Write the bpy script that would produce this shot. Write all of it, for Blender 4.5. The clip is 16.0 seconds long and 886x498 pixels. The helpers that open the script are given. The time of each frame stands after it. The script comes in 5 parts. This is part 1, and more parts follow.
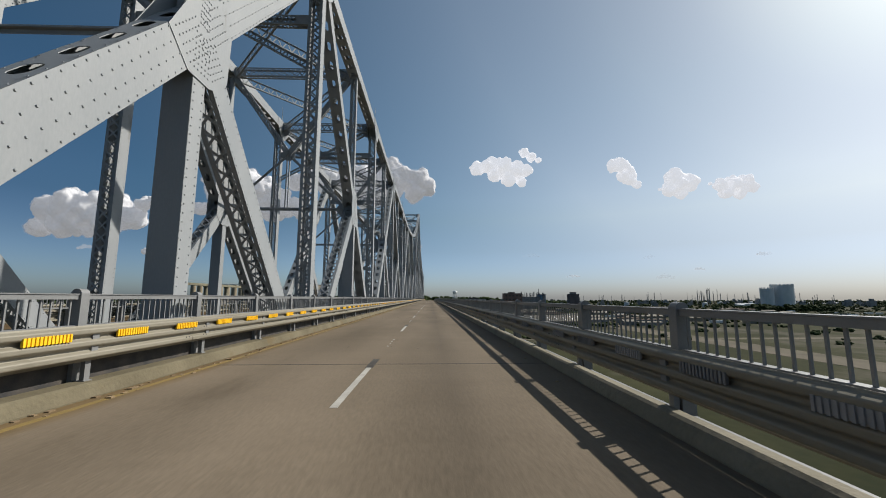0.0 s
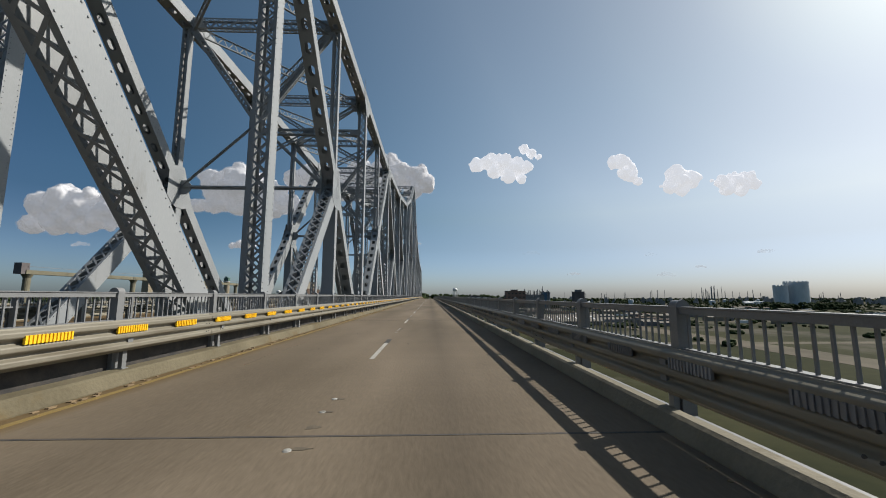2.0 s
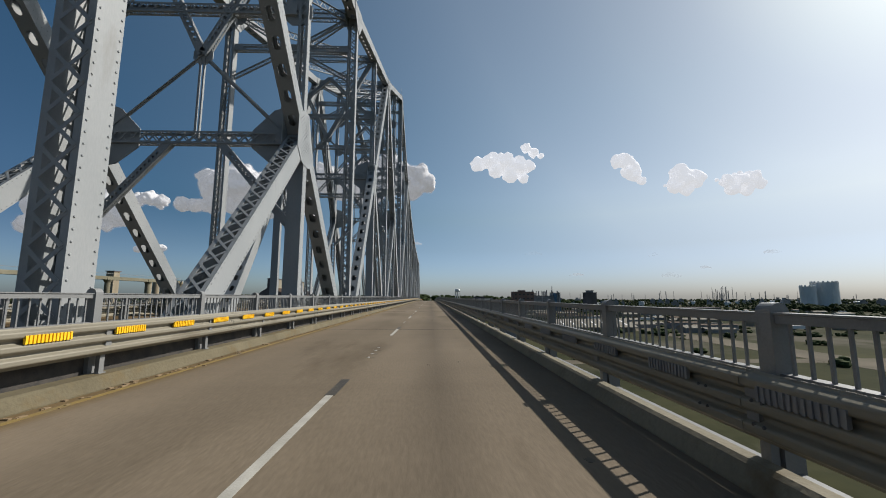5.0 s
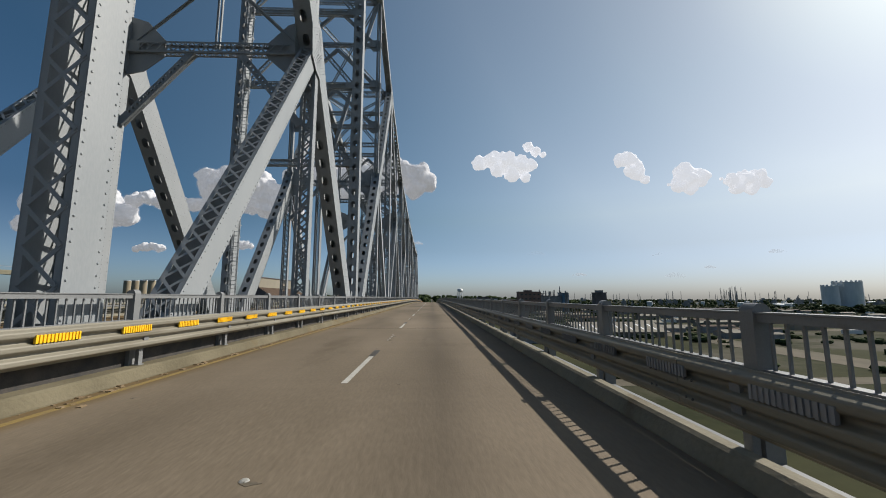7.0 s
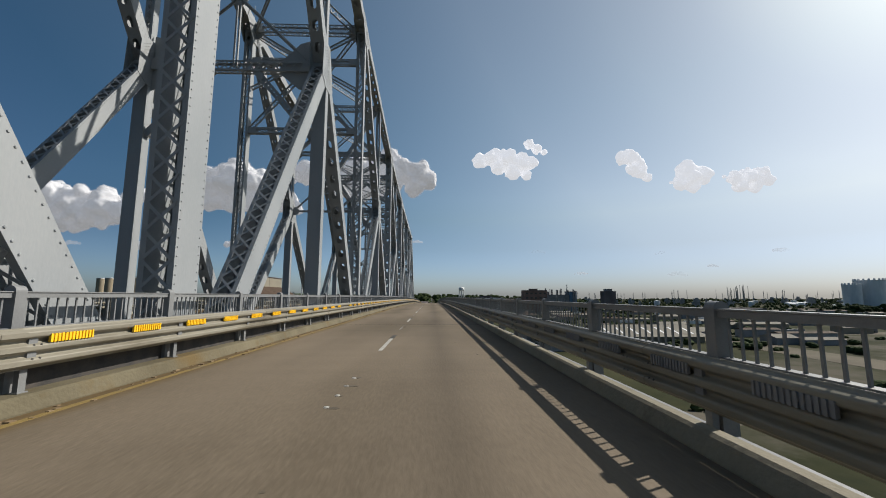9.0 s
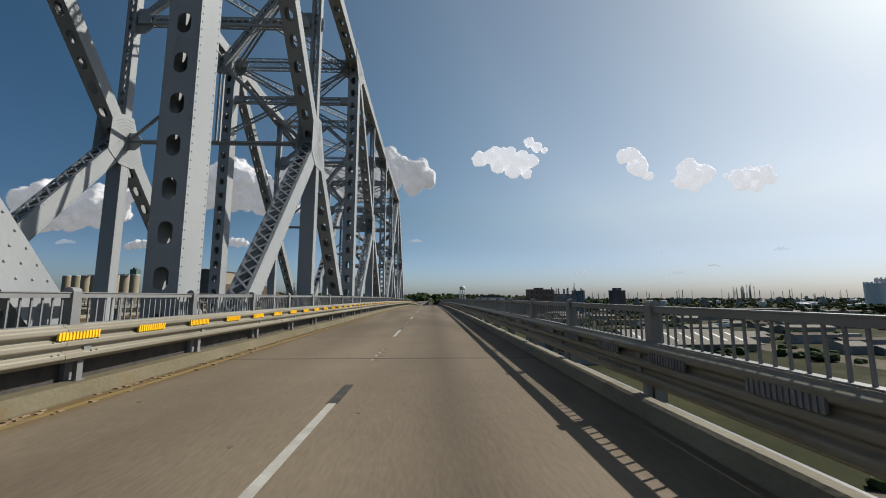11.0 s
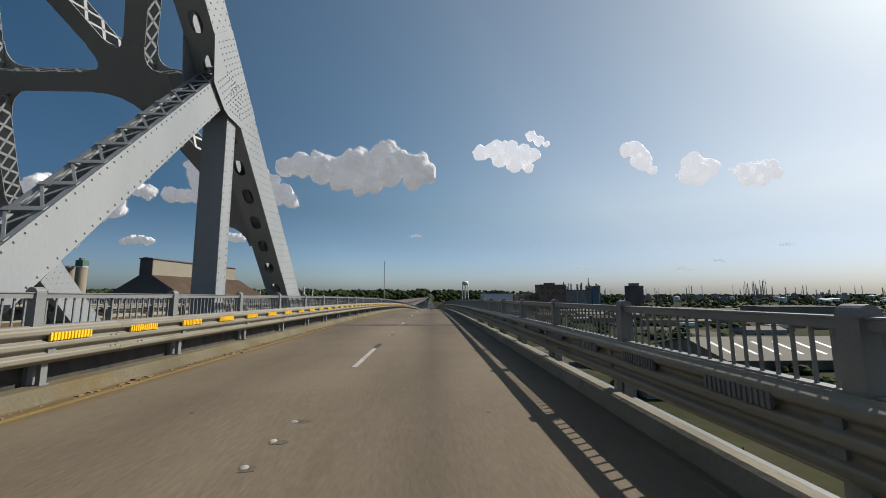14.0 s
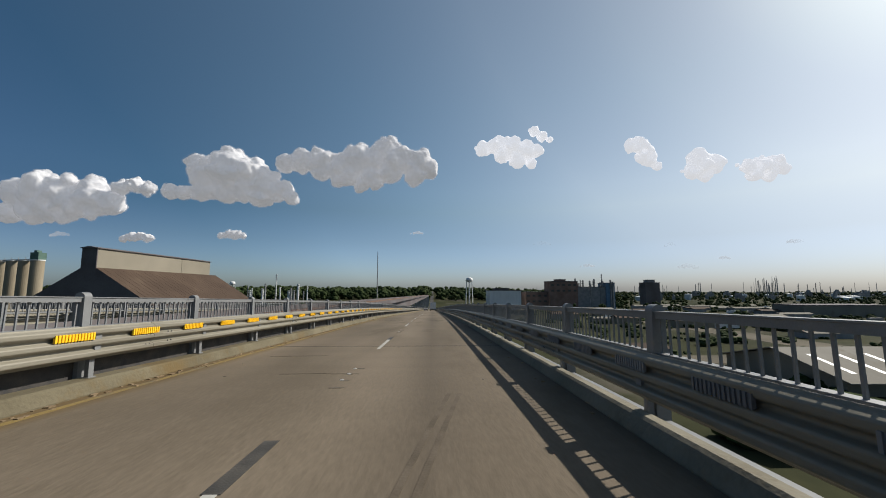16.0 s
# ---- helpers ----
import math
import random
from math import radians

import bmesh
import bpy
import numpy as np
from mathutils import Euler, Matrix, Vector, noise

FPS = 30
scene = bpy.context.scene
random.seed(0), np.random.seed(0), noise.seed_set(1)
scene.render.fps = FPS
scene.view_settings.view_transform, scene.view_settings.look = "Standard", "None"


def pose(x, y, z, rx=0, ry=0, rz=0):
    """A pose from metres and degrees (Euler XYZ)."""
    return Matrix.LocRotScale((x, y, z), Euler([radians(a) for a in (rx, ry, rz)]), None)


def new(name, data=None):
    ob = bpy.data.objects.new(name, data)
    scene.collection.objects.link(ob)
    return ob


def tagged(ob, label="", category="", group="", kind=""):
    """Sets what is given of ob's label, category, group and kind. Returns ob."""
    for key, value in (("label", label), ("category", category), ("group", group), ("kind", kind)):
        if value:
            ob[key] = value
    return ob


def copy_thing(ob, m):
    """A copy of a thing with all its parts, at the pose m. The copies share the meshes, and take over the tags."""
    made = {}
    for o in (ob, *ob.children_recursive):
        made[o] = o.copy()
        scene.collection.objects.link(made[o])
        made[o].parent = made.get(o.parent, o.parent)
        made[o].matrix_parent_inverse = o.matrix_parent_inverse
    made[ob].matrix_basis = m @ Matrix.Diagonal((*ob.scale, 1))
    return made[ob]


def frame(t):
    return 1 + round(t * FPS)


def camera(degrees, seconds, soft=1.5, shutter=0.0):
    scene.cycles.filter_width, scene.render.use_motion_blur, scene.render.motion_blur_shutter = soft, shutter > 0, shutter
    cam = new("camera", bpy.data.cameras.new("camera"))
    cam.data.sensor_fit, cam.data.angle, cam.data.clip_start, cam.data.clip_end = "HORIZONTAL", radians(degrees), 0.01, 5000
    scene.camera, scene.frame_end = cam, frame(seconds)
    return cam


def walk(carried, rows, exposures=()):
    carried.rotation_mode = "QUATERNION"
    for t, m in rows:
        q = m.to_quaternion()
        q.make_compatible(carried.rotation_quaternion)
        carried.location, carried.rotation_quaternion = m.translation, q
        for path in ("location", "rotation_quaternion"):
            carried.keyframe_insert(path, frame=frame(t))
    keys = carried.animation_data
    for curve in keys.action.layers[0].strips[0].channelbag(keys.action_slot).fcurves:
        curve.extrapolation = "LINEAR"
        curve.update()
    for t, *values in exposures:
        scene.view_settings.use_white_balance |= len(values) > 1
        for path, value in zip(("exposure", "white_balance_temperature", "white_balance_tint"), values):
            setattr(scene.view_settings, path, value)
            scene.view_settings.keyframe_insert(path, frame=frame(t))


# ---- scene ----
cam = camera(99.1, 16.0, 1.0)
# seconds, metres across and along the road, eye height, tilt, turn
PATH = [(0, -0.16, 0.0, 1.504, 97.42, -1.84),
        (1, -0.09, 22.43, 1.504, 97.19, -1.92),
        (2, -0.11, 44.86, 1.504, 97.09, -1.99),
        (3, 0.02, 67.29, 1.504, 97.08, -2.06),
        (4, 0.05, 89.72, 1.504, 97.22, -2.03),
        (5, 0.05, 112.15, 1.504, 97.26, -1.88),
        (7, 0.04, 157.01, 1.504, 97.3, -1.71),
        (8, -0.05, 179.44, 1.504, 97.2, -1.66),
        (9, -0.07, 201.87, 1.504, 97.15, -1.72),
        (10, -0.09, 224.3, 1.504, 97.11, -1.78),
        (11, -0.11, 246.73, 1.5, 97.08, -1.84),
        (12, -0.04, 269.16, 1.433, 96.89, -1.87),
        (13, 0.08, 291.59, 1.282, 96.74, -1.85),
        (14, 0.15, 314.02, 1.047, 96.5, -1.82),
        (15, 0.15, 336.45, 0.723, 96.53, -1.68),
        (16, 0.23, 358.88, 0.214, 96.14, -1.55)]
walk(cam, [(t, pose(x, y, z, tilt, 0, turn)) for t, x, y, z, tilt, turn in PATH],
     [(0, 0.25), (16, 0.25)])

# ---- light ----
SUN_EL, SUN_AZ = radians(40.0), radians(66.0)          # azimuth from straight ahead (+y) to the right (+x)
to_sun = Vector((math.sin(SUN_AZ) * math.cos(SUN_EL), math.cos(SUN_AZ) * math.cos(SUN_EL), math.sin(SUN_EL)))
world = bpy.data.worlds.new("sky")
scene.world = world
world.use_nodes = True
wn = world.node_tree.nodes
sky = wn.new("ShaderNodeTexSky")
sky.sky_type, sky.sun_disc = "NISHITA", False
sky.sun_elevation, sky.sun_rotation = SUN_EL, SUN_AZ
sky.air_density, sky.dust_density, sky.ozone_density = 0.85, 1.35, 1.3
wn["Background"].inputs["Strength"].default_value = 0.066
tint = wn.new("ShaderNodeMix")                          # clear maritime air: bluer than the model's haze
tint.data_type, tint.blend_type = "RGBA", "MULTIPLY"
tint.inputs["Factor"].default_value = 1.0
co = wn.new("ShaderNodeTexCoord")
up = wn.new("ShaderNodeSeparateXYZ")
haze = wn.new("ShaderNodeValToRGB")                     # pale blue sea haze low down, clear above
world.node_tree.links.new(co.outputs["Generated"], up.inputs[0])
world.node_tree.links.new(up.outputs["Z"], haze.inputs["Fac"])
haze.color_ramp.elements[0].position, haze.color_ramp.elements[0].color = 0.0, (1.02, 1.17, 1.50, 1)
haze.color_ramp.elements[1].position, haze.color_ramp.elements[1].color = 0.45, (0.99, 1.13, 1.10, 1)
for z, c in ((0.05, (0.93, 1.06, 1.28, 1)), (0.12, (0.90, 0.95, 0.95, 1)), (0.25, (1.03, 1.11, 1.09, 1))):
    haze.color_ramp.elements.new(z).color = c
world.node_tree.links.new(haze.outputs["Color"], tint.inputs["B"])
world.node_tree.links.new(sky.outputs["Color"], tint.inputs["A"])
toward = wn.new("ShaderNodeVectorMath")                  # deep blue away from the sun, a broad pale glow round it
toward.operation = "DOT_PRODUCT"
toward.inputs[1].default_value = to_sun
world.node_tree.links.new(co.outputs["Generated"], toward.inputs[0])
spread = wn.new("ShaderNodeMapRange")
spread.inputs["From Min"].default_value, spread.inputs["From Max"].default_value = -0.2, 1.0
world.node_tree.links.new(toward.outputs["Value"], spread.inputs["Value"])
glow = wn.new("ShaderNodeValToRGB")
glow.color_ramp.elements[0].position, glow.color_ramp.elements[0].color = 0.0, (0.42, 0.57, 0.70, 1)
glow.color_ramp.elements[1].position, glow.color_ramp.elements[1].color = 1.0, (1.0, 1.0, 1.0, 1)
for d, c in ((0.0, (0.46, 0.65, 0.74, 1)), (0.24, (0.80, 0.90, 0.91, 1)), (0.42, (1.02, 1.07, 1.03, 1)), (0.70, (1.42, 1.29, 1.16, 1)), (0.86, (1.24, 1.17, 1.10, 1)), (0.92, (1.07, 1.04, 1.04, 1))):
    glow.color_ramp.elements.new((d + 0.2) / 1.2).color = c
world.node_tree.links.new(spread.outputs["Result"], glow.inputs["Fac"])
warm = wn.new("ShaderNodeMix")
warm.data_type, warm.blend_type = "RGBA", "MULTIPLY"
warm.inputs["Factor"].default_value = 1.0
world.node_tree.links.new(tint.outputs["Result"], warm.inputs["A"])
world.node_tree.links.new(glow.outputs["Color"], warm.inputs["B"])
rim = wn.new("ShaderNodeValToRGB")                       # even grey-blue haze along the horizon
rim.color_ramp.elements[0].position, rim.color_ramp.elements[0].color = 0.0, (0.90, 1.05, 1.25, 1)
rim.color_ramp.elements[1].position, rim.color_ramp.elements[1].color = 1.0, (0.60, 0.75, 1.05, 1)
for d, c in ((0.0, (1.02, 1.18, 1.38, 1)), (0.2, (1.20, 1.39, 1.68, 1)), (0.45, (0.95, 1.11, 1.42, 1)), (0.73, (0.62, 0.77, 1.08, 1))):
    rim.color_ramp.elements.new((d + 0.2) / 1.2).color = c
world.node_tree.links.new(spread.outputs["Result"], rim.inputs["Fac"])
low_sky = wn.new("ShaderNodeMix")
low_sky.data_type, low_sky.blend_type = "RGBA", "MULTIPLY"
low_sky.inputs["Factor"].default_value = 1.0
world.node_tree.links.new(sky.outputs["Color"], low_sky.inputs["A"])
world.node_tree.links.new(rim.outputs["Color"], low_sky.inputs["B"])
rise = wn.new("ShaderNodeMapRange")
rise.inputs["From Min"].default_value, rise.inputs["From Max"].default_value = 0.0, 0.2
world.node_tree.links.new(up.outputs["Z"], rise.inputs["Value"])
whole = wn.new("ShaderNodeMix")
whole.data_type = "RGBA"
world.node_tree.links.new(rise.outputs["Result"], whole.inputs["Factor"])
world.node_tree.links.new(low_sky.outputs["Result"], whole.inputs["A"])
world.node_tree.links.new(warm.outputs["Result"], whole.inputs["B"])
world.node_tree.links.new(whole.outputs["Result"], wn["Background"].inputs["Color"])
sun_data = bpy.data.lights.new("sun", "SUN")
sun_data.energy, sun_data.angle, sun_data.color = 5.0, radians(0.53), (1.0, 0.945, 0.86)
sun = new("sun", sun_data)
sun.matrix_world = Matrix.Translation((0, 0, 120)) @ to_sun.to_track_quat("Z", "Y").to_matrix().to_4x4()


# ---- materials ----
def material(name, a, b, rough=0.6, metal=0.0, scale=1.0, fine=30.0, bump=0.15, stain=None, stain_at=0.6,
             stain_scale=0.3, stretch=(1, 1, 1), random_amount=0.0, spec=0.4):
    """Two-scale mottled paint, stone or earth: large patches, fine grain, optional stains, relief."""
    m = bpy.data.materials.new(name)
    m.use_nodes = True
    nt = m.node_tree
    n, link = nt.nodes, nt.links.new
    bsdf = n["Principled BSDF"]
    co = n.new("ShaderNodeTexCoord")
    mp = n.new("ShaderNodeMapping")
    mp.inputs["Scale"].default_value = stretch
    geo = n.new("ShaderNodeNewGeometry")
    link(geo.outputs["Position"], mp.inputs["Vector"])
    big = n.new("ShaderNodeTexNoise")
    big.inputs["Scale"].default_value, big.inputs["Detail"].default_value = scale, 6
    link(mp.outputs["Vector"], big.inputs["Vector"])
    small = n.new("ShaderNodeTexNoise")
    small.inputs["Scale"].default_value, small.inputs["Detail"].default_value = fine, 4
    link(mp.outputs["Vector"], small.inputs["Vector"])
    mixf = n.new("ShaderNodeMath")
    mixf.operation = "MULTIPLY_ADD"
    link(small.outputs["Fac"], mixf.inputs[0])
    mixf.inputs[1].default_value = 0.4
    sub = n.new("ShaderNodeMath")
    sub.operation = "SUBTRACT"
    link(big.outputs["Fac"], sub.inputs[0])
    sub.inputs[1].default_value = 0.2
    link(sub.outputs[0], mixf.inputs[2])
    ramp = n.new("ShaderNodeValToRGB")
    ramp.color_ramp.elements[0].position, ramp.color_ramp.elements[1].position = 0.3, 0.7
    ramp.color_ramp.elements[0].color, ramp.color_ramp.elements[1].color = (*a, 1), (*b, 1)
    link(mixf.outputs[0], ramp.inputs["Fac"])
    out = ramp.outputs["Color"]
    if stain:
        sn = n.new("ShaderNodeTexNoise")
        sn.inputs["Scale"].default_value, sn.inputs["Detail"].default_value = stain_scale, 8
        sn.inputs["Roughness"].default_value = 0.65
        link(mp.outputs["Vector"], sn.inputs["Vector"])
        sr = n.new("ShaderNodeValToRGB")
        sr.color_ramp.elements[0].position, sr.color_ramp.elements[1].position = stain_at, min(1, stain_at + 0.12)
        link(sn.outputs["Fac"], sr.inputs["Fac"])
        mx = n.new("ShaderNodeMix")
        mx.data_type = "RGBA"
        link(sr.outputs["Color"], mx.inputs["Factor"])
        link(out, mx.inputs["A"])
        mx.inputs["B"].default_value = (*stain, 1)
        out = mx.outputs["Result"]
    if random_amount:
        oi = n.new("ShaderNodeObjectInfo")
        hs = n.new("ShaderNodeHueSaturation")
        mr = n.new("ShaderNodeMapRange")
        mr.inputs["To Min"].default_value, mr.inputs["To Max"].default_value = 1 - random_amount, 1 + random_amount
        link(oi.outputs["Random"], mr.inputs["Value"])
        link(mr.outputs["Result"], hs.inputs["Value"])
        link(out, hs.inputs["Color"])
        out = hs.outputs["Color"]
    link(out, bsdf.inputs["Base Color"])
    rr = n.new("ShaderNodeMapRange")
    rr.inputs["To Min"].default_value, rr.inputs["To Max"].default_value = max(0.02, rough - 0.12), min(1, rough + 0.12)
    link(small.outputs["Fac"], rr.inputs["Value"])
    link(rr.outputs["Result"], bsdf.inputs["Roughness"])
    bsdf.inputs["Metallic"].default_value = metal
    bsdf.inputs["Specular IOR Level"].default_value = spec
    if bump:
        bp = n.new("ShaderNodeBump")
        bp.inputs["Strength"].default_value, bp.inputs["Distance"].default_value = bump, 0.02
        link(small.outputs["Fac"], bp.inputs["Height"])
        link(bp.outputs["Normal"], bsdf.inputs["Normal"])
    return m


STEEL = material("grey_bridge_paint", (0.222, 0.238, 0.248), (0.278, 0.290, 0.296), 0.5, 0, 0.5, 25, 0.08, (0.190, 0.192, 0.186), 0.62, 0.7, (1, 1, 0.35))
RAIL_PAINT = material("railing_paint", (0.150, 0.154, 0.156), (0.196, 0.200, 0.200), 0.5, 0, 1.2, 40, 0.1, (0.100, 0.093, 0.086), 0.66, 2.0)
GALV = material("weathered_cream_guardrail", (0.168, 0.152, 0.115), (0.236, 0.217, 0.170), 0.5, 0.1, 0.6, 30, 0.05, (0.140, 0.122, 0.088), 0.56, 0.8, (1, 0.4, 2))
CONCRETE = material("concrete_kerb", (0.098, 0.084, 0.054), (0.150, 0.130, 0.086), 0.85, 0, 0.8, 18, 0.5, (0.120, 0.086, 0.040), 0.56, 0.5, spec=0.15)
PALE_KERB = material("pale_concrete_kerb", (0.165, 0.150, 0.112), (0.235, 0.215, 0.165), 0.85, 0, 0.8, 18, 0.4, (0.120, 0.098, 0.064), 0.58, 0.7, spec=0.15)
PIER = material("pier_concrete", (0.36, 0.34, 0.30), (0.46, 0.44, 0.40), 0.9, 0, 0.2, 4, 0.4, (0.22, 0.21, 0.19), 0.6, 0.15, spec=0.06)
YELLOW = material("yellow_reflector", (0.80, 0.47, 0.015), (0.92, 0.57, 0.03), 0.3, 0, 3, 60, 0.05)
WHITE_LINE = material("worn_white_line", (0.270, 0.262, 0.232), (0.380, 0.370, 0.335), 0.7, 0, 3, 50, 0.2, (0.253, 0.238, 0.207), 0.58, 4)
YELLOW_LINE = material("faded_yellow_line", (0.160, 0.110, 0.036), (0.215, 0.150, 0.045), 0.8, 0, 2, 40, 0.2, (0.125, 0.098, 0.056), 0.52, 1.0)
GRIT = material("grit", (0.13, 0.09, 0.05), (0.26, 0.19, 0.11), 0.95, 0, 3, 30, 0.4)
BLACK_LINE = material("black_contrast_tape", (0.025, 0.023, 0.02), (0.06, 0.054, 0.045), 0.7, 0, 3, 40, 0.2)
JOINT = material("joint_steel", (0.05, 0.048, 0.045), (0.10, 0.096, 0.09), 0.75, 0.2, 2, 40, 0.2)
TAR = material("joint_seal", (0.03, 0.03, 0.03), (0.07, 0.06, 0.05), 0.8, 0, 4, 40, 0.2)
SPOT = material("dark_stain", (0.06, 0.05, 0.035), (0.11, 0.09, 0.062), 0.8, 0, 4, 40, 0.2)
SKID = material("tyre_rubber_trace", (0.074, 0.060, 0.044), (0.118, 0.096, 0.072), 0.8, 0, 2, 30, 0.2, spec=0.1)
BUTTON = material("ceramic_marker", (0.250, 0.245, 0.222), (0.400, 0.392, 0.360), 0.35, 0, 6, 60, 0.05, (0.10, 0.09, 0.07), 0.55, 9)
RUST = material("rusty_rail", (0.10, 0.05, 0.03), (0.18, 0.10, 0.06), 0.7, 0.3, 3, 30, 0.3)
TIE = material("sleeper_wood", (0.07, 0.055, 0.04), (0.14, 0.11, 0.085), 0.9, 0, 2, 30, 0.4, spec=0.06)
GRASS = material("field_grass", (0.020, 0.024, 0.011), (0.048, 0.048, 0.024), 0.95, 0, 0.014, 0.25, 0.3, (0.082, 0.075, 0.058), 0.52, 0.011, spec=0.03)
LEAF = material("tree_leaves", (0.022, 0.034, 0.014), (0.052, 0.070, 0.026), 0.9, 0, 0.15, 2.0, 0.3, spec=0.05)
BARK = material("bark", (0.08, 0.06, 0.045), (0.15, 0.12, 0.09), 0.9, 0, 2, 20, 0.4)
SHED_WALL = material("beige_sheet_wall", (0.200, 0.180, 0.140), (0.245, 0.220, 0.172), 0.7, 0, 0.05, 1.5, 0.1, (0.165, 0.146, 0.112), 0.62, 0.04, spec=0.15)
PALE_ROOF = material("pale_sheet_roof", (0.174, 0.161, 0.135), (0.217, 0.204, 0.174), 0.88, 0.0, 0.05, 1.5, 0.1, (0.143, 0.122, 0.091), 0.6, 0.06, spec=0.1)
SHED_ROOF = material("brown_sheet_roof", (0.055, 0.038, 0.028), (0.080, 0.056, 0.041), 0.8, 0, 0.05, 1.2, 0.1, (0.095, 0.070, 0.050), 0.58, 0.05, spec=0.08)
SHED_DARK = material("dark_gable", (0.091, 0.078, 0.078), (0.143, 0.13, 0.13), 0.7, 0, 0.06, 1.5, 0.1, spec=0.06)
OLD_CONCRETE = material("old_stained_concrete", (0.150, 0.138, 0.098), (0.205, 0.190, 0.138), 0.9, 0, 0.2, 3, 0.3, (0.095, 0.088, 0.068), 0.56, 0.3, spec=0.1)
SILO = material("silo_concrete", (0.230, 0.195, 0.138), (0.300, 0.258, 0.190), 0.85, 0, 0.08, 1.0, 0.2, (0.180, 0.152, 0.112), 0.6, 0.1, (1, 1, 0.3), spec=0.15)
WHITE = material("white_tank_paint", (0.561, 0.570, 0.561), (0.663, 0.663, 0.654), 0.45, 0, 0.2, 2, 0.05, (0.383, 0.340, 0.289), 0.66, 0.2, (1, 1, 0.3))
BRICK_DARK = material("dark_brick_plant", (0.143, 0.098, 0.078), (0.221, 0.156, 0.13), 0.85, 0, 0.1, 1.5, 0.2, spec=0.06)
PLANT = material("plant_steel", (0.156, 0.162, 0.168), (0.252, 0.252, 0.252), 0.6, 0.1, 0.2, 1.5, 0.2, random_amount=0.25)
GREEN_BOX = material("green_housing", (0.05, 0.10, 0.08), (0.08, 0.14, 0.11), 0.6, 0, 0.3, 2, 0.1)
BLUE_BOX = material("blue_sheet", (0.06, 0.13, 0.20), (0.10, 0.18, 0.27), 0.5, 0, 0.3, 2, 0.1)
WOOD_POLE = material("pole_wood", (0.13, 0.10, 0.07), (0.2, 0.16, 0.12), 0.9, 0, 1, 10, 0.2)
DIRT = material("bare_earth", (0.095, 0.085, 0.066), (0.140, 0.124, 0.096), 0.95, 0, 0.05, 1, 0.3, spec=0.03)
ASPHALT = material("asphalt", (0.05, 0.05, 0.05), (0.09, 0.088, 0.085), 0.9, 0, 0.2, 10, 0.3, spec=0.06)


def road_material():
    """Tined concrete with darker wheel tracks, stains across and a dirty yellow edge."""
    m = material("road_concrete", (0.106, 0.085, 0.060), (0.176, 0.142, 0.104), 0.82, 0, 0.35, 22, 0.2,
                 (0.081, 0.063, 0.042), 0.60, 0.22, (1.0, 0.25, 1), spec=0.15)
    nt = m.node_tree
    n, link = nt.nodes, nt.links.new
    bsdf = n["Principled BSDF"]
    src = bsdf.inputs["Base Color"].links[0].from_socket
    geo = n.new("ShaderNodeNewGeometry")
    sep = n.new("ShaderNodeSeparateXYZ")
    link(geo.outputs["Position"], sep.inputs[0])
    ramp = n.new("ShaderNodeValToRGB")                       # dark oil band along the middle of the driven lane
    mr = n.new("ShaderNodeMapRange")
    mr.inputs["From Min"].default_value, mr.inputs["From Max"].default_value = -5.5, 2.5
    link(sep.outputs["X"], mr.inputs["Value"])
    link(mr.outputs["Result"], ramp.inputs["Fac"])
    e = ramp.color_ramp.elements
    e[0].position, e[0].color = 0.0, (0.80, 0.66, 0.42, 1)
    e[1].position, e[1].color = 1.0, (0.92, 0.92, 0.92, 1)
    for p, c in ((0.07, (0.88, 0.79, 0.60, 1)), (0.10, (1, 1, 1, 1)), (0.26, (0.86, 0.86, 0.86, 1)), (0.42, (1.0, 1.0, 1.0, 1)),
                 (0.56, (1.02, 1.02, 1.02, 1)), (0.64, (0.90, 0.90, 0.90, 1)), (0.71, (0.70, 0.70, 0.70, 1)), (0.78, (0.92, 0.92, 0.92, 1)), (0.88, (1.0, 1.0, 1.0, 1))):
        q = ramp.color_ramp.elements.new(p)
        q.color = c
    mul = n.new("ShaderNodeMix")
    mul.data_type, mul.blend_type = "RGBA", "MULTIPLY"
    mul.inputs["Factor"].default_value = 1.0
    link(src, mul.inputs["A"])
    link(ramp.outputs["Color"], mul.inputs["B"])
    # thin streaks across the road
    mp = n.new("ShaderNodeMapping")
    mp.inputs["Scale"].default_value = (0.12, 1.1, 1)
    link(geo.outputs["Position"], mp.inputs["Vector"])
    sn = n.new("ShaderNodeTexNoise")
    sn.inputs["Scale"].default_value, sn.inputs["Detail"].default_value = 1.0, 5
    link(mp.outputs["Vector"], sn.inputs["Vector"])
    sr = n.new("ShaderNodeMapRange")
    sr.inputs["From Min"].default_value, sr.inputs["From Max"].default_value = 0.35, 0.75
    sr.inputs["To Min"].default_value, sr.inputs["To Max"].default_value = 1.03, 0.95
    link(sn.outputs["Fac"], sr.inputs["Value"])
    hs = n.new("ShaderNodeHueSaturation")
    link(sr.outputs["Result"], hs.inputs["Value"])
    link(mul.outputs["Result"], hs.inputs["Color"])
    link(hs.outputs["Color"], bsdf.inputs["Base Color"])
    return m


ROAD = road_material()


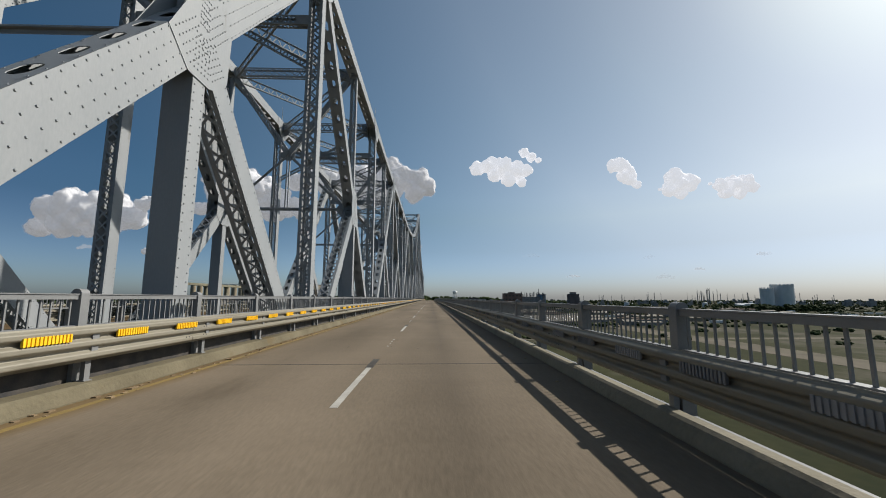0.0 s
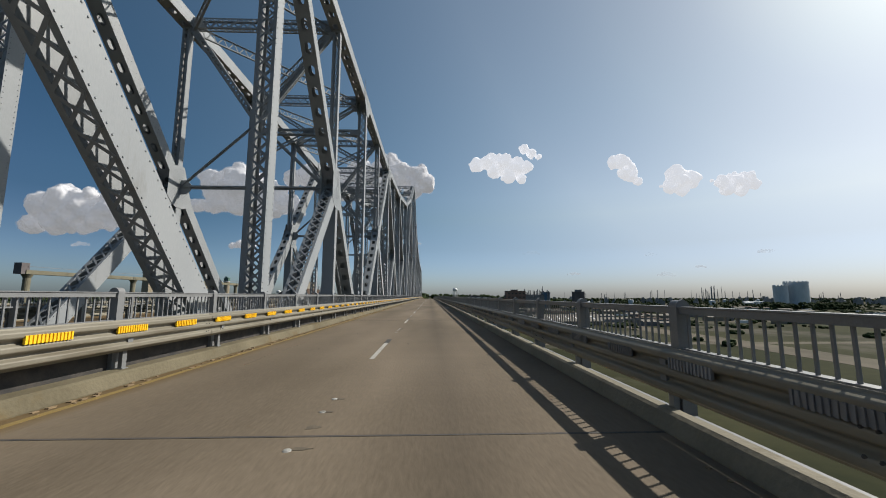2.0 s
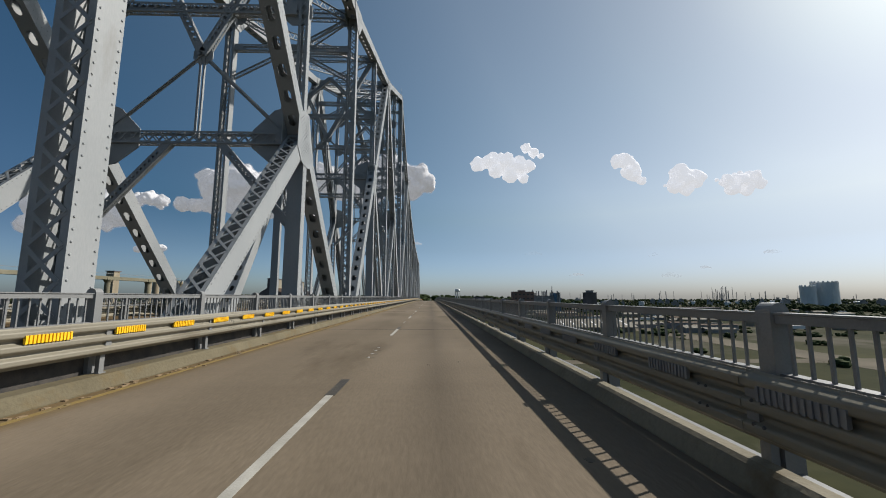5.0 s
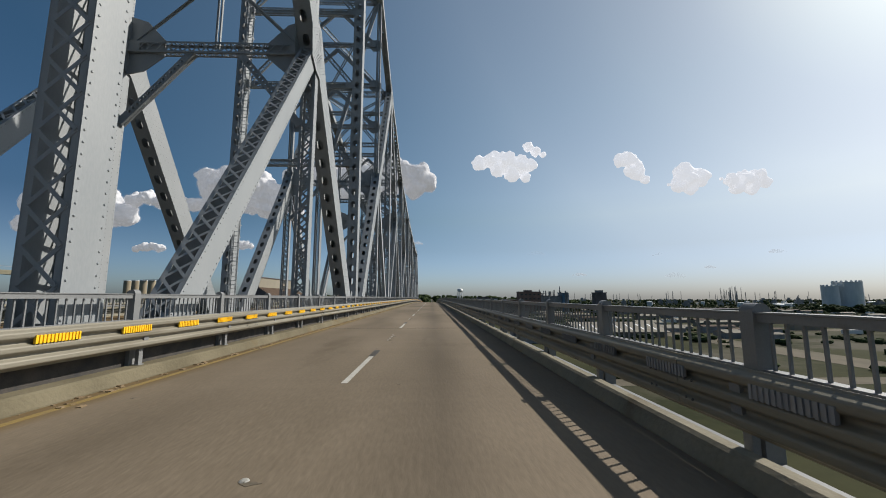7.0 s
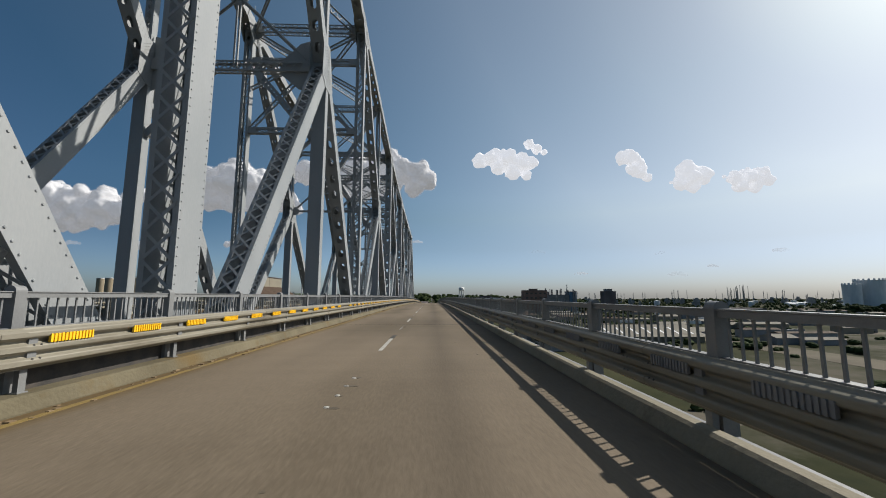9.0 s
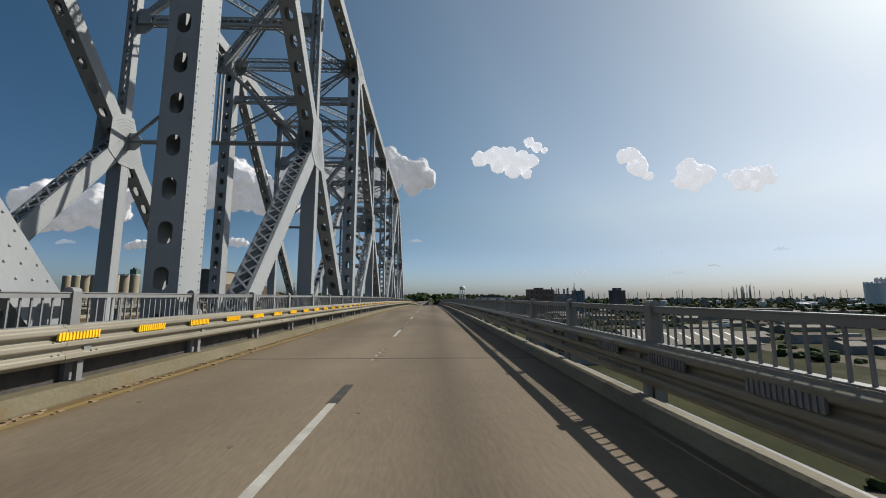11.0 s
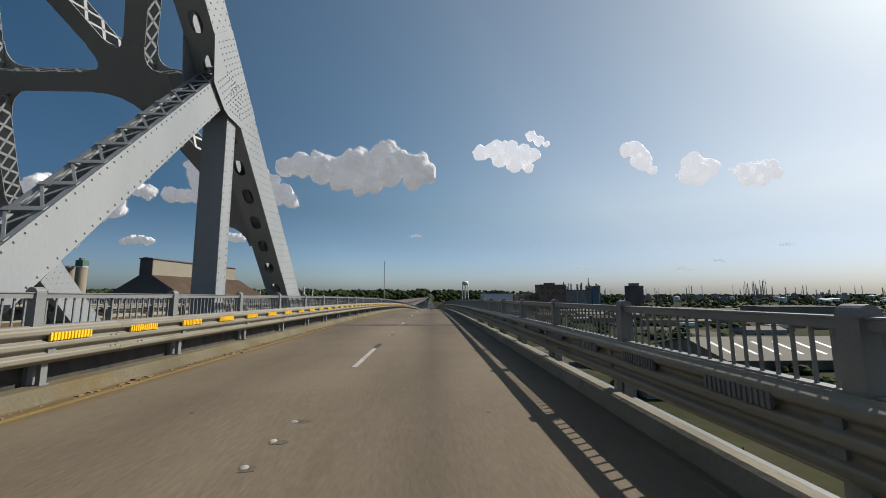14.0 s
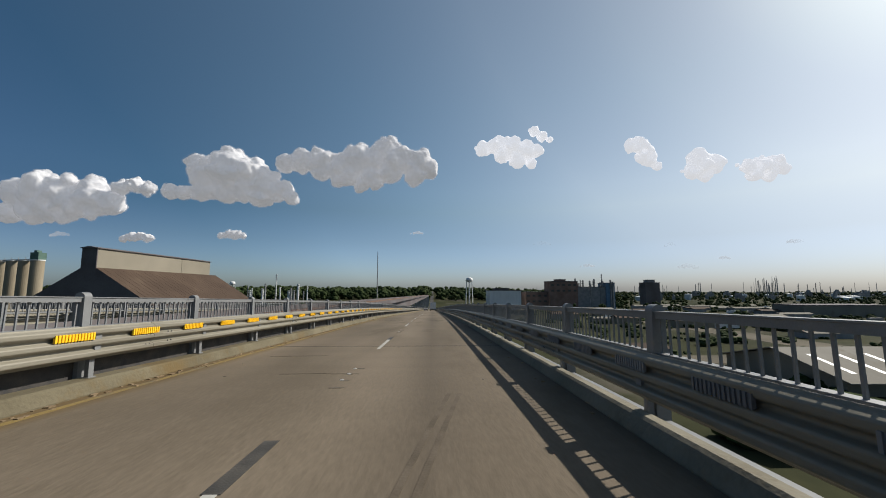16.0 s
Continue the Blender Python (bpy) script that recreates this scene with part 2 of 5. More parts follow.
# ---- mesh helpers ----
class Mesh:
    """Collects vertices and faces, then becomes one object."""

    def __init__(self):
        self.v, self.f, self.smooth = [], [], False

    def add(self, verts, faces):
        k = len(self.v)
        self.v.extend([tuple(p) for p in verts])
        self.f.extend([tuple(i + k for i in q) for q in faces])
        return self

    def frame_box(self, o, ax, ay, az):
        """A box about o with half-axes ax, ay, az."""
        o, ax, ay, az = Vector(o), Vector(ax), Vector(ay), Vector(az)
        p = [o + sx * ax + sy * ay + sz * az for sz in (-1, 1) for sy in (-1, 1) for sx in (-1, 1)]
        return self.add(p, [(0, 2, 3, 1), (4, 5, 7, 6), (0, 1, 5, 4), (2, 6, 7, 3), (0, 4, 6, 2), (1, 3, 7, 5)])

    def box(self, lo, hi):
        c = [(a + b) / 2 for a, b in zip(lo, hi)]
        h = [(b - a) / 2 for a, b in zip(lo, hi)]
        return self.frame_box(c, (h[0], 0, 0), (0, h[1], 0), (0, 0, h[2]))

    def bar(self, a, b, w, t, side=(1, 0, 0)):
        """A bar from a to b, w wide along side and t thick across it."""
        a, b, s = Vector(a), Vector(b), Vector(side)
        d = b - a
        n = d.cross(s).normalized()
        s = n.cross(d).normalized()
        return self.frame_box((a + b) / 2, d / 2, s * (w / 2), n * (t / 2))

    def tube(self, a, b, r, r2=None, sides=8, caps=True):
        a, b = Vector(a), Vector(b)
        r2 = r if r2 is None else r2
        d = (b - a).normalized()
        u = d.orthogonal().normalized()
        w = d.cross(u)
        ring = [math.cos(2 * math.pi * i / sides) * u + math.sin(2 * math.pi * i / sides) * w for i in range(sides)]
        verts = [a + r * q for q in ring] + [b + r2 * q for q in ring]
        faces = [(i, (i + 1) % sides, sides + (i + 1) % sides, sides + i) for i in range(sides)]
        if caps:
            faces += [tuple(range(sides))[::-1], tuple(range(sides, 2 * sides))]
        return self.add(verts, faces)

    def prism(self, outline, axis, depth):
        """An outline (points in order) pushed along axis by depth."""
        ax = Vector(axis) * depth
        n = len(outline)
        o = [Vector(p) for p in outline]
        verts = o + [p + ax for p in o]
        faces = [tuple(range(n))[::-1], tuple(range(n, 2 * n))] + [(i, (i + 1) % n, n + (i + 1) % n, n + i) for i in range(n)]
        return self.add(verts, faces)

    def dome(self, c, normal, r):
        """A small rivet head."""
        c, nn = Vector(c), Vector(normal)
        u = nn.orthogonal().normalized()
        w = nn.cross(u)
        low = [c + r * (math.cos(k * math.pi / 3) * u + math.sin(k * math.pi / 3) * w) for k in range(6)]
        high = [c + 0.55 * r * (math.cos(k * math.pi / 3) * u + math.sin(k * math.pi / 3) * w) + 0.6 * r * nn for k in range(6)]
        return self.add(low + high, [(k, (k + 1) % 6, 6 + (k + 1) % 6, 6 + k) for k in range(6)] + [(6, 7, 8, 9, 10, 11)])

    def sweep(self, ys, section, height, closed=True):
        """A cross-section of (x, z) points carried along y on the road's profile."""
        n = len(section)
        for y in ys:
            self.v.extend([(x, y, z + height(y)) for x, z in section])
        for j in range(len(ys) - 1):
            for i in range(n if closed else n - 1):
                a, b = j * n + i, j * n + (i + 1) % n
                self.f.append((a, b, b + n, a + n))
        if closed:
            self.f.append(tuple(range(n)))
            self.f.append(tuple(range((len(ys) - 1) * n, len(ys) * n))[::-1])
        return self

    def data(self, name, mat):
        me = bpy.data.meshes.new(name)
        me.from_pydata(self.v, [], self.f)
        me.update()
        bm = bmesh.new()
        bm.from_mesh(me)
        if len(bm.faces) < 60000:
            bmesh.ops.recalc_face_normals(bm, faces=bm.faces)
        if self.smooth:
            for q in bm.faces:
                q.smooth = True
        bm.to_mesh(me)
        bm.free()
        me.materials.append(mat)
        return me


def part(name, m, mat, parent=None, label="", at=None):
    """Links a Mesh (or finished mesh data) as one object, under a thing or part if given."""
    ob = new(name, m.data(name, mat) if isinstance(m, Mesh) else m)
    if at is not None:
        ob.matrix_basis = at
    if parent:
        ob.parent = parent
    return tagged(ob, label)


def thing(name, label, category, group="", kind="", at=None):
    ob = new(name)
    if at is not None:
        ob.matrix_basis = at
    return tagged(ob, label, category, group, kind)


def steps(a, b, s):
    n = max(1, round((b - a) / s))
    return [a + (b - a) * i / n for i in range(n + 1)]


# ---- the road's profile and cross-section ----
def deck(y):
    """Height of the road: level over the truss, then a crest curve into the long approach."""
    if y < 240:
        return 0.0
    if y < 330:
        return -(y - 240) ** 2 / 12000
    if y < 410:
        return -0.675 - 0.015 * (y - 330) - (y - 330) ** 2 / 4600
    return -3.266 - 0.05 * (y - 410)


def slope(y):
    return (deck(y + 0.5) - deck(y - 0.5))


LANE_LINE, KERB_L, KERB_R = -1.5, -5.3, 2.52
RAIL_L, RAIL_R = -5.8, 2.98
GUARD_L, GUARD_R = -5.47, 2.72
NEAR_X, FAR_X = -6.48, -16.4
MID_X = (NEAR_X + FAR_X) / 2
GROUND = -31.0
DECK_END = 960.0


# ---- ground and road ----
ground = Mesh()


def land(x, y):
    """Height of the plain, which rises a little towards the wooded horizon on the road's line and to its left."""
    a, b = max(0.0, min(1.0, (y - 1000) / 700)), max(0.0, min(1.0, (620 - x) / 420))
    return GROUND + 19.0 * a * a * (3 - 2 * a) * b


xs = [-4800, -2500, -1200, -600, -300, -100, 0, 100, 300, 600, 1200, 2500, 4800]
gy = [-1500, -300, 0, 300, 700, 1000, 1150, 1300, 1500, 1700, 2400, 4900]
ground.add([(x, y, land(x, y)) for y in gy for x in xs],
           [(j * 13 + i, j * 13 + i + 1, (j + 1) * 13 + i + 1, (j + 1) * 13 + i) for j in range(len(gy) - 1) for i in range(12)])
tagged(part("ground", ground, GRASS), "flat river plain of rough grass and bare patches", "ground", kind="structure")

ROAD_Y = steps(-40, 240, 20) + steps(245, 500, 5) + steps(510, DECK_END, 25)
road_mesh = Mesh().sweep(ROAD_Y, [(KERB_L, 0), (KERB_R, 0), (KERB_R, -0.25), (KERB_L, -0.25)], deck)
tagged(part("road", road_mesh, ROAD), "worn beige concrete two-lane roadway", "road", kind="structure")
opposite = Mesh().sweep(ROAD_Y, [(2 * MID_X - KERB_L, 0), (2 * MID_X - KERB_R, 0), (2 * MID_X - KERB_R, -0.25), (2 * MID_X - KERB_L, -0.25)], deck)
tagged(part("road", opposite, ROAD), "second concrete roadway beyond the trusses", "road", kind="structure")
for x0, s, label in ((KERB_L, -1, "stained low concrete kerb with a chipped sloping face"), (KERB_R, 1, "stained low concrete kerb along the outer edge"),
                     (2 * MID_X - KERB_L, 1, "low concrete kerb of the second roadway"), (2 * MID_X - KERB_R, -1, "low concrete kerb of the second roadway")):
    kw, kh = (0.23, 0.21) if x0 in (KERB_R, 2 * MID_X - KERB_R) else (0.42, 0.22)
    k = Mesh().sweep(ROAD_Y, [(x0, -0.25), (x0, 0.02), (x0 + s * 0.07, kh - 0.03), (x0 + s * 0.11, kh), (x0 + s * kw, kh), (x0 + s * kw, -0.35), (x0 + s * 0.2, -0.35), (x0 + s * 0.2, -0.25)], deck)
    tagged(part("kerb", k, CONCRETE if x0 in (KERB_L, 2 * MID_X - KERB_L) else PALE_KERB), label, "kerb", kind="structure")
    e = abs((RAIL_L - KERB_L) if x0 in (KERB_L, 2 * MID_X - KERB_L) else (RAIL_R - KERB_R))
    xr = x0 + s * e
    g = Mesh().sweep(ROAD_Y, [(xr - 0.06, 0.10), (xr + 0.06, 0.10), (xr + 0.06, 0.08), (xr + 0.01, 0.08), (xr + 0.01, -0.5), (xr + 0.06, -0.5), (xr + 0.06, -0.52), (xr - 0.06, -0.52), (xr - 0.06, -0.5), (xr - 0.01, -0.5), (xr - 0.01, 0.08), (xr - 0.06, 0.08)], deck)
    tagged(part("edge_beam", g, RAIL_PAINT), "grey steel edge beam that carries the railing", "edge beam", "edge beams", "structure")
    if x0 == KERB_L:
        # added near-black sheet stands in for the shaded void under the guardrail
        p = Mesh().sweep(ROAD_Y, [(xr - 0.03, -1.1), (xr + 0.012, -1.1), (xr + 0.012, 0.80), (xr - 0.03, 0.80)], deck)
        tagged(part("gap_shade", p, TAR), "added dark sheet for the shaded gap under the guardrail", "plate", kind="structure")
    br = Mesh()
    for yb in steps(-20, 480, 3.05):
        a, c = min(x0 + s * 0.2, xr), max(x0 + s * 0.2, xr)
        br.box((a, yb - 0.06, deck(yb) - 0.62), (c, yb + 0.06, deck(yb) - 0.13))
    tagged(part("brackets", br, RAIL_PAINT), "steel brackets from the deck to the edge beam", "bracket", kind="stuff")
far_road = Mesh().sweep(steps(DECK_END, 1000, 40) + steps(1010, 1750, 20) + [3000], [(-5.5, 0.02), (2.4, 0.02), (2.4, -0.3), (-5.5, -0.3)], lambda y: land(0, y) + 0.5)
tagged(part("road", far_road, ASPHALT), "distant road running on over the plain", "road", kind="structure")

# lane markings: 3.05 m dashes every 12.19 m, black tape behind, four ceramic buttons in each gap
y = 5.5 - 36.57
while y < 760:
    line = Mesh()
    ys = [y, y + 1.5, y + 3.05]
    line.sweep(ys, [(LANE_LINE - 0.055, 0.004), (LANE_LINE + 0.055, 0.004), (LANE_LINE + 0.055, -0.01), (LANE_LINE - 0.055, -0.01)], deck)
    tagged(part("lane_line", line, WHITE_LINE), "worn white lane dash on the concrete", "road marking", "lane dashes", "structure")
    line = Mesh().sweep([y + 3.05, y + 4.2], [(LANE_LINE - 0.08, 0.0045), (LANE_LINE + 0.08, 0.0045), (LANE_LINE + 0.08, -0.01), (LANE_LINE - 0.08, -0.01)], deck)
    tagged(part("lane_line", line, BLACK_LINE), "black contrast tape after the white dash", "road marking", "contrast dashes", "structure")
    if y < 420:
        for k in range(4):
            if random.random() < 0.13:
                continue
            by = y + 6.75 + 0.62 * k
            b = Mesh()
            r, hgt = 0.048, 0.014
            ring = [(r * math.cos(a * math.pi / 6), r * math.sin(a * math.pi / 6)) for a in range(12)]
            vs = [(LANE_LINE + p, by + q, deck(by) - 0.003) for p, q in ring] + [(LANE_LINE + 0.72 * p, by + 0.72 * q, deck(by) + hgt * 0.8) for p, q in ring] + [(LANE_LINE, by, deck(by) + hgt)]
            b.add(vs, [(i, (i + 1) % 12, 12 + (i + 1) % 12, 12 + i) for i in range(12)] + [(12 + i, 12 + (i + 1) % 12, 24) for i in range(12)])
            b.smooth = True
            tagged(part("road_button", b, BUTTON), "small domed white ceramic road button", "road marker", "road buttons")
    y += 12.19

# worn dark spots round the buttons, tar drips, patches and hairline cracks in the concrete
rs = random.Random(5)


def blot(m, x, y, rx, ry, n=11):
    pts = []
    for k in range(n):
        a, q = 2 * math.pi * k / n, rs.uniform(0.55, 1.15)
        px, py = x + rx * q * math.cos(a), y + ry * q * math.sin(a)
        pts.append((px, py, deck(py) - 0.004))
    m.prism(pts, (0, 0, 1), 0.0065)


spots = Mesh()
y = 5.5 - 12.19
while y < 420:
    for k in range(4):
        by = y + 6.75 + 0.62 * k
        blot(spots, LANE_LINE + rs.uniform(0.02, 0.12), by + rs.uniform(-0.05, 0.05), rs.uniform(0.06, 0.15), rs.uniform(0.04, 0.08))
    y += 12.19
for k in range(200):
    yy = rs.uniform(2, 400)
    blot(spots, rs.uniform(-4.6, 1.9), yy, rs.uniform(0.01, 0.05), rs.uniform(0.015, 0.07), 9)
tagged(part("tar_spots", spots, SPOT), "dark tar drips and glue spots on the concrete", "stains", kind="stuff")
cracks = Mesh()
for k in range(9):
    x, yy = rs.uniform(-4.8, 0.5), rs.uniform(4, 410)
    w = rs.uniform(0.003, 0.008)
    along = rs.random() < 0.3
    for q in range(rs.randrange(5, 16)):
        nx, ny = (x + rs.uniform(-0.08, 0.08), yy + rs.uniform(0.25, 0.5)) if along else (x + rs.uniform(0.15, 0.4), yy + rs.uniform(-0.09, 0.09))
        if nx > 2.2:
            break
        cracks.bar((x, yy, deck(yy)), (nx, ny, deck(ny)), w, 0.008, (1, 0, 0) if along else (0, 1, 0))
        x, yy = nx, ny
tagged(part("cracks", cracks, SPOT), "thin sealed cracks wandering over the concrete", "cracks", kind="stuff")
debris = Mesh()
for k in range(180):
    yy = rs.uniform(2, 400)
    x = rs.choice((rs.gauss(2.3, 0.1), rs.gauss(-5.05, 0.12), rs.gauss(-5.05, 0.12)))
    q = rs.uniform(0.008, 0.03)
    debris.frame_box((x, yy, deck(yy) + q * 0.25), (q, 0.3 * q, 0), (-0.2 * q, q * rs.uniform(0.5, 1.8), 0.1 * q), (0, 0, q * 0.3))
tagged(part("debris", debris, GRIT), "small scattered stones and scraps on the road", "debris", kind="stuff")

# two faint tyre marks swerving over the driven lane beyond the truss
for k, off in enumerate((0.0, 0.17)):
    m = Mesh()
    pts = [(-0.85 + off + 1.35 * (q / 14) ** 1.25, 356.0 + 0.66 * q) for q in range(15)]
    for (xa, ya), (xb, yb) in zip(pts, pts[1:]):
        m.bar((xa, ya, deck(ya) + 0.0005), (xb, yb + 0.02, deck(yb) + 0.0005), 0.07, 0.006)
    tagged(part("tyre_mark", m, SKID), "faint dark curved tyre mark on the concrete", "tyre mark", "tyre marks", "structure")

# faded yellow edge line and grit along the left-hand kerb
ye = Mesh().sweep([v for v in ROAD_Y if v < 700], [(KERB_L + 0.20, 0.004), (KERB_L + 0.31, 0.004), (KERB_L + 0.31, -0.01), (KERB_L + 0.20, -0.01)], deck)
tagged(part("edge_line", ye, YELLOW_LINE), "faded dirty yellow edge line on the concrete", "road marking", kind="structure")
grit = Mesh()
rg = random.Random(17)
for k in range(2600):
    y = rg.uniform(0, 420)
    x = KERB_L + abs(rg.gauss(0.0, 0.13)) + 0.02
    s = rg.uniform(0.008, 0.03) * (1.5 if rg.random() < 0.03 else 1)
    grit.frame_box((x, y, deck(y) + s * 0.3), (s * rg.uniform(0.7, 1.6), 0.2 * s, 0), (0, s * rg.uniform(0.7, 2.5), 0), (0, 0.1 * s, s * 0.4))
tagged(part("grit", grit, GRIT), "brown grit and litter lying along the kerb", "grit", kind="stuff")

# dark sealed joints across the slab, and the steel finger joint where the truss ends
for y in [-10.6, 9.0, 29.6, 49.2, 69.0, 89.4, 108.9, 130.2, 152.6, 176.0, 199.8, 222.5, 256.3, 276.6, 296.6, 316.5, 372.0, 393, 414, 435]:
    j = Mesh().sweep([y - 0.022, y + 0.022], [(KERB_L + 0.01, 0.003), (KERB_R - 0.01, 0.003), (KERB_R - 0.01, -0.02), (KERB_L + 0.01, -0.02)], deck)
    tagged(part("joint", j, TAR), "thin dark sealed joint across the concrete slab", "joint", "slab joints", "structure")
yj = 335.3
plate = Mesh().sweep([yj - 0.62, yj + 0.62], [(KERB_L + 0.01, 0.006), (KERB_R - 0.01, 0.006), (KERB_R - 0.01, -0.02), (KERB_L + 0.01, -0.02)], deck)
finger = part("joint", plate, JOINT)
tagged(finger, "dark steel finger joint across the road", "joint", kind="structure")
fm = Mesh()
x = KERB_L + 0.1
while x < KERB_R - 0.1:
    fm.box((x, yj - 0.16, deck(yj) + 0.004), (x + 0.05, yj + 0.16, deck(yj) + 0.016))
    x += 0.11
part("finger", fm, RUST, finger)


# ---- railings ----
BAY = 3.045


def railing_meshes():
    """Post with an arched head, and the balusters of one bay."""
    post = Mesh()
    r = 0.085
    out = [(-r, -0.12), (r, -0.12), (r, 1.40)] + [(r * math.cos(a), 1.40 + r * math.sin(a)) for a in [i * math.pi / 12 for i in range(1, 12)]] + [(-r, 1.40)]
    post.prism([(p, -0.075, q) for p, q in out], (0, 1, 0), 0.15)
    post.box((-0.12, -0.11, -0.07), (0.12, 0.11, -0.035))
    rod = Mesh().box((-0.011, -0.011, 0.90), (0.011, 0.011, 1.33))
    bal = Mesh()
    places = [0.08 + (BAY - 0.16) * (i + 0.5) / 19 for i in range(19)]
    for y in places:
        bal.box((-0.011, y - 0.011, 0.90), (0.011, y + 0.011, 1.33))
    return post, rod, bal, places


pm, rm_, bm_, BAL_Y = railing_meshes()
post_data, rod_data, bal_data = pm.data("post", RAIL_PAINT), rm_.data("baluster", RAIL_PAINT), bm_.data("balusters", RAIL_PAINT)


def even_posts(y0, y1, phase, bay=BAY):
    n = math.ceil((y0 - phase) / bay)
    return [phase + bay * (n + k) for k in range(int((y1 - phase) / bay) - n + 1)]


LEFT_POSTS = even_posts(-12, 640, 9.36)
# the outer railing's bays differ a little from span to span, with a double post at the truss's end
RIGHT_POSTS = even_posts(-12, 31, 31.6, 2.983)[:-1] + steps(31.6, 85.3, 2.983)[:-1] + steps(85.3, 187.45, 3.004)[:-1] + steps(187.45, 334.9, 3.072) + [335.75] + even_posts(338, 640, 345.3, 3.04)


def railing(x, posts, label, lift=0.0, single=None):
    t = thing("railing", label, "railing", kind="structure")
    ys = [v for v in ROAD_Y if posts[0] - 5 < v < posts[-1]]
    up = lambda v: deck(v) + lift
    part("top_rail", Mesh().sweep(ys, [(x - 0.05, 1.315), (x + 0.05, 1.315), (x + 0.05, 1.385), (x + 0.065, 1.39), (x + 0.065, 1.405), (x - 0.065, 1.405), (x - 0.065, 1.39), (x - 0.05, 1.385)], up), RAIL_PAINT, t)
    part("bottom_rail", Mesh().sweep(ys, [(x - 0.055, 0.85), (x + 0.055, 0.85), (x + 0.055, 0.91), (x - 0.055, 0.91)], up), RAIL_PAINT, t)
    for y, nxt in zip(posts, posts[1:]):
        a = math.degrees(math.atan(slope(y + 1.5)))
        part("post", post_data, None, t, at=pose(x, y, deck(y) + lift))
        k = (nxt - y) / BAY
        if k < 0.6:
            continue
        if single and single[0] < y < single[1]:
            for by in BAL_Y:
                part("baluster", rod_data, None, t, at=pose(x, y + by * k, deck(y + by) + lift))
        elif y < 520:
            tagged(part("balusters", bal_data, None, t, at=pose(x, y, deck(y) + lift, a, 0, 0) @ Matrix.Diagonal((1, k, 1, 1))), kind="stuff")
    return t


railing(RAIL_L, LEFT_POSTS, "grey painted steel railing with thin balusters before the truss", 0.17, (1, 49))
railing(RAIL_R, RIGHT_POSTS, "grey painted steel railing along the outer bridge edge", -0.03, (0, 48))
railing(2 * MID_X - RAIL_L, even_posts(0, 480, 9.30), "grey steel railing of the second roadway", 0.17)
railing(2 * MID_X - RAIL_R, even_posts(0, 480, 5.86), "grey steel railing along the far bridge edge", 0.17)

# ---- guardrails: three-ridged steel beams on posts ----
def guardrail(x, face, y0, y1, posts, label, reflectors, fittings=True, drop=0.0, foot=0.16):
    """face: +1 if the road lies towards +x."""
    t = thing("guardrail", label, "guardrail", kind="structure")
    prof = []
    for i in range(37):
        z = 0.535 - drop + 0.55 * i / 36
        prof.append((0.041 * max(-1.0, min(1.0, 0.55 - 2.0 * math.cos(2 * math.pi * 3 * (i / 36)))), z))
    sec = [(x + face * p, z) for p, z in prof] + [(x + face * p - face * 0.006, z) for p, z in reversed(prof)]
    b = Mesh().sweep([v for v in ROAD_Y if y0 <= v <= y1], sec, deck)
    b.smooth = True
    part("beam", b, GALV, t)
    post = Mesh().box((-0.035, -0.05, foot), (0.035, 0.05, 0.84)).box((-0.06, -0.07, foot), (0.06, 0.07, foot + 0.075)).data("post", RAIL_PAINT)
    block = Mesh().box((-0.07, -0.06, 0.6 - drop), (0.07, 0.06, 0.98 - drop)).data("block", RAIL_PAINT)
    for y in posts:
        if y < 520:
            part("post", post, None, t, at=pose(x - face * 0.12, y, deck(y)))
            if fittings:
                part("block", block, None, t, at=pose(x - face * 0.075, y, deck(y)))
    # overlapping splice plates every 7.6 m
    y = y0 + 3.0
    while fittings and y < min(y1, 420):
        s = [(x + face * (p + 0.006), z) for p, z in prof] + [(x + face * (p + 0.0005), z) for p, z in reversed(prof)]
        q = Mesh().sweep([y, y + 0.32], s, deck)
        bolts = Mesh()
        for zz in (0.665, 0.85):
            for dy in (-0.20, -0.10, 0.42, 0.52):
                bolts.dome((x + face * 0.03, y + dy, deck(y) + zz - drop), (face, 0, 0), 0.02)
        tagged(part("bolts", bolts, JOINT, part("splice", q, GALV, t), "dark rusted bolt heads"), kind="stuff")
        y += 7.62
    if reflectors:
        r = Mesh().box((-0.012, -0.335, -0.056), (0.012, 0.335, 0.056))
        for k in range(13):
            yy = -0.325 + 0.65 * k / 12
            r.box((0.008, yy - 0.013, -0.059), (0.026, yy + 0.013, 0.059))
        rd = r.data("reflector", reflectors)
        y = 7.0 - 1.4985 * 12
        while y < 430:
            if random.random() > 0.012:
                part("reflector", rd, None, t, at=pose(x + face * 0.03, y, deck(y) + 0.925 - drop, math.degrees(math.atan(slope(y))), 0, 0) @ pose(0, 0, 0, 0, 0, 0 if face > 0 else 180))
            y += 1.4985
    return t


guardrail(GUARD_L, 1, -40, 900, LEFT_POSTS, "cream three-ridged steel guardrail with yellow ribbed reflectors", YELLOW)
# white reflectors given a grey that already holds their shade
guardrail(GUARD_R, -1, -40, 900, RIGHT_POSTS, "weathered steel guardrail with white ribbed reflectors, greyed as in shade, along the outer kerb", PLANT, True, 0.19, -0.3)
guardrail(2 * MID_X - GUARD_L, -1, -40, 560, even_posts(0, 480, 9.30), "cream steel guardrail of the second roadway", None, False)
guardrail(2 * MID_X - GUARD_R, 1, -40, 560, even_posts(0, 480, 5.86), "steel guardrail beside the far kerb", None, False)


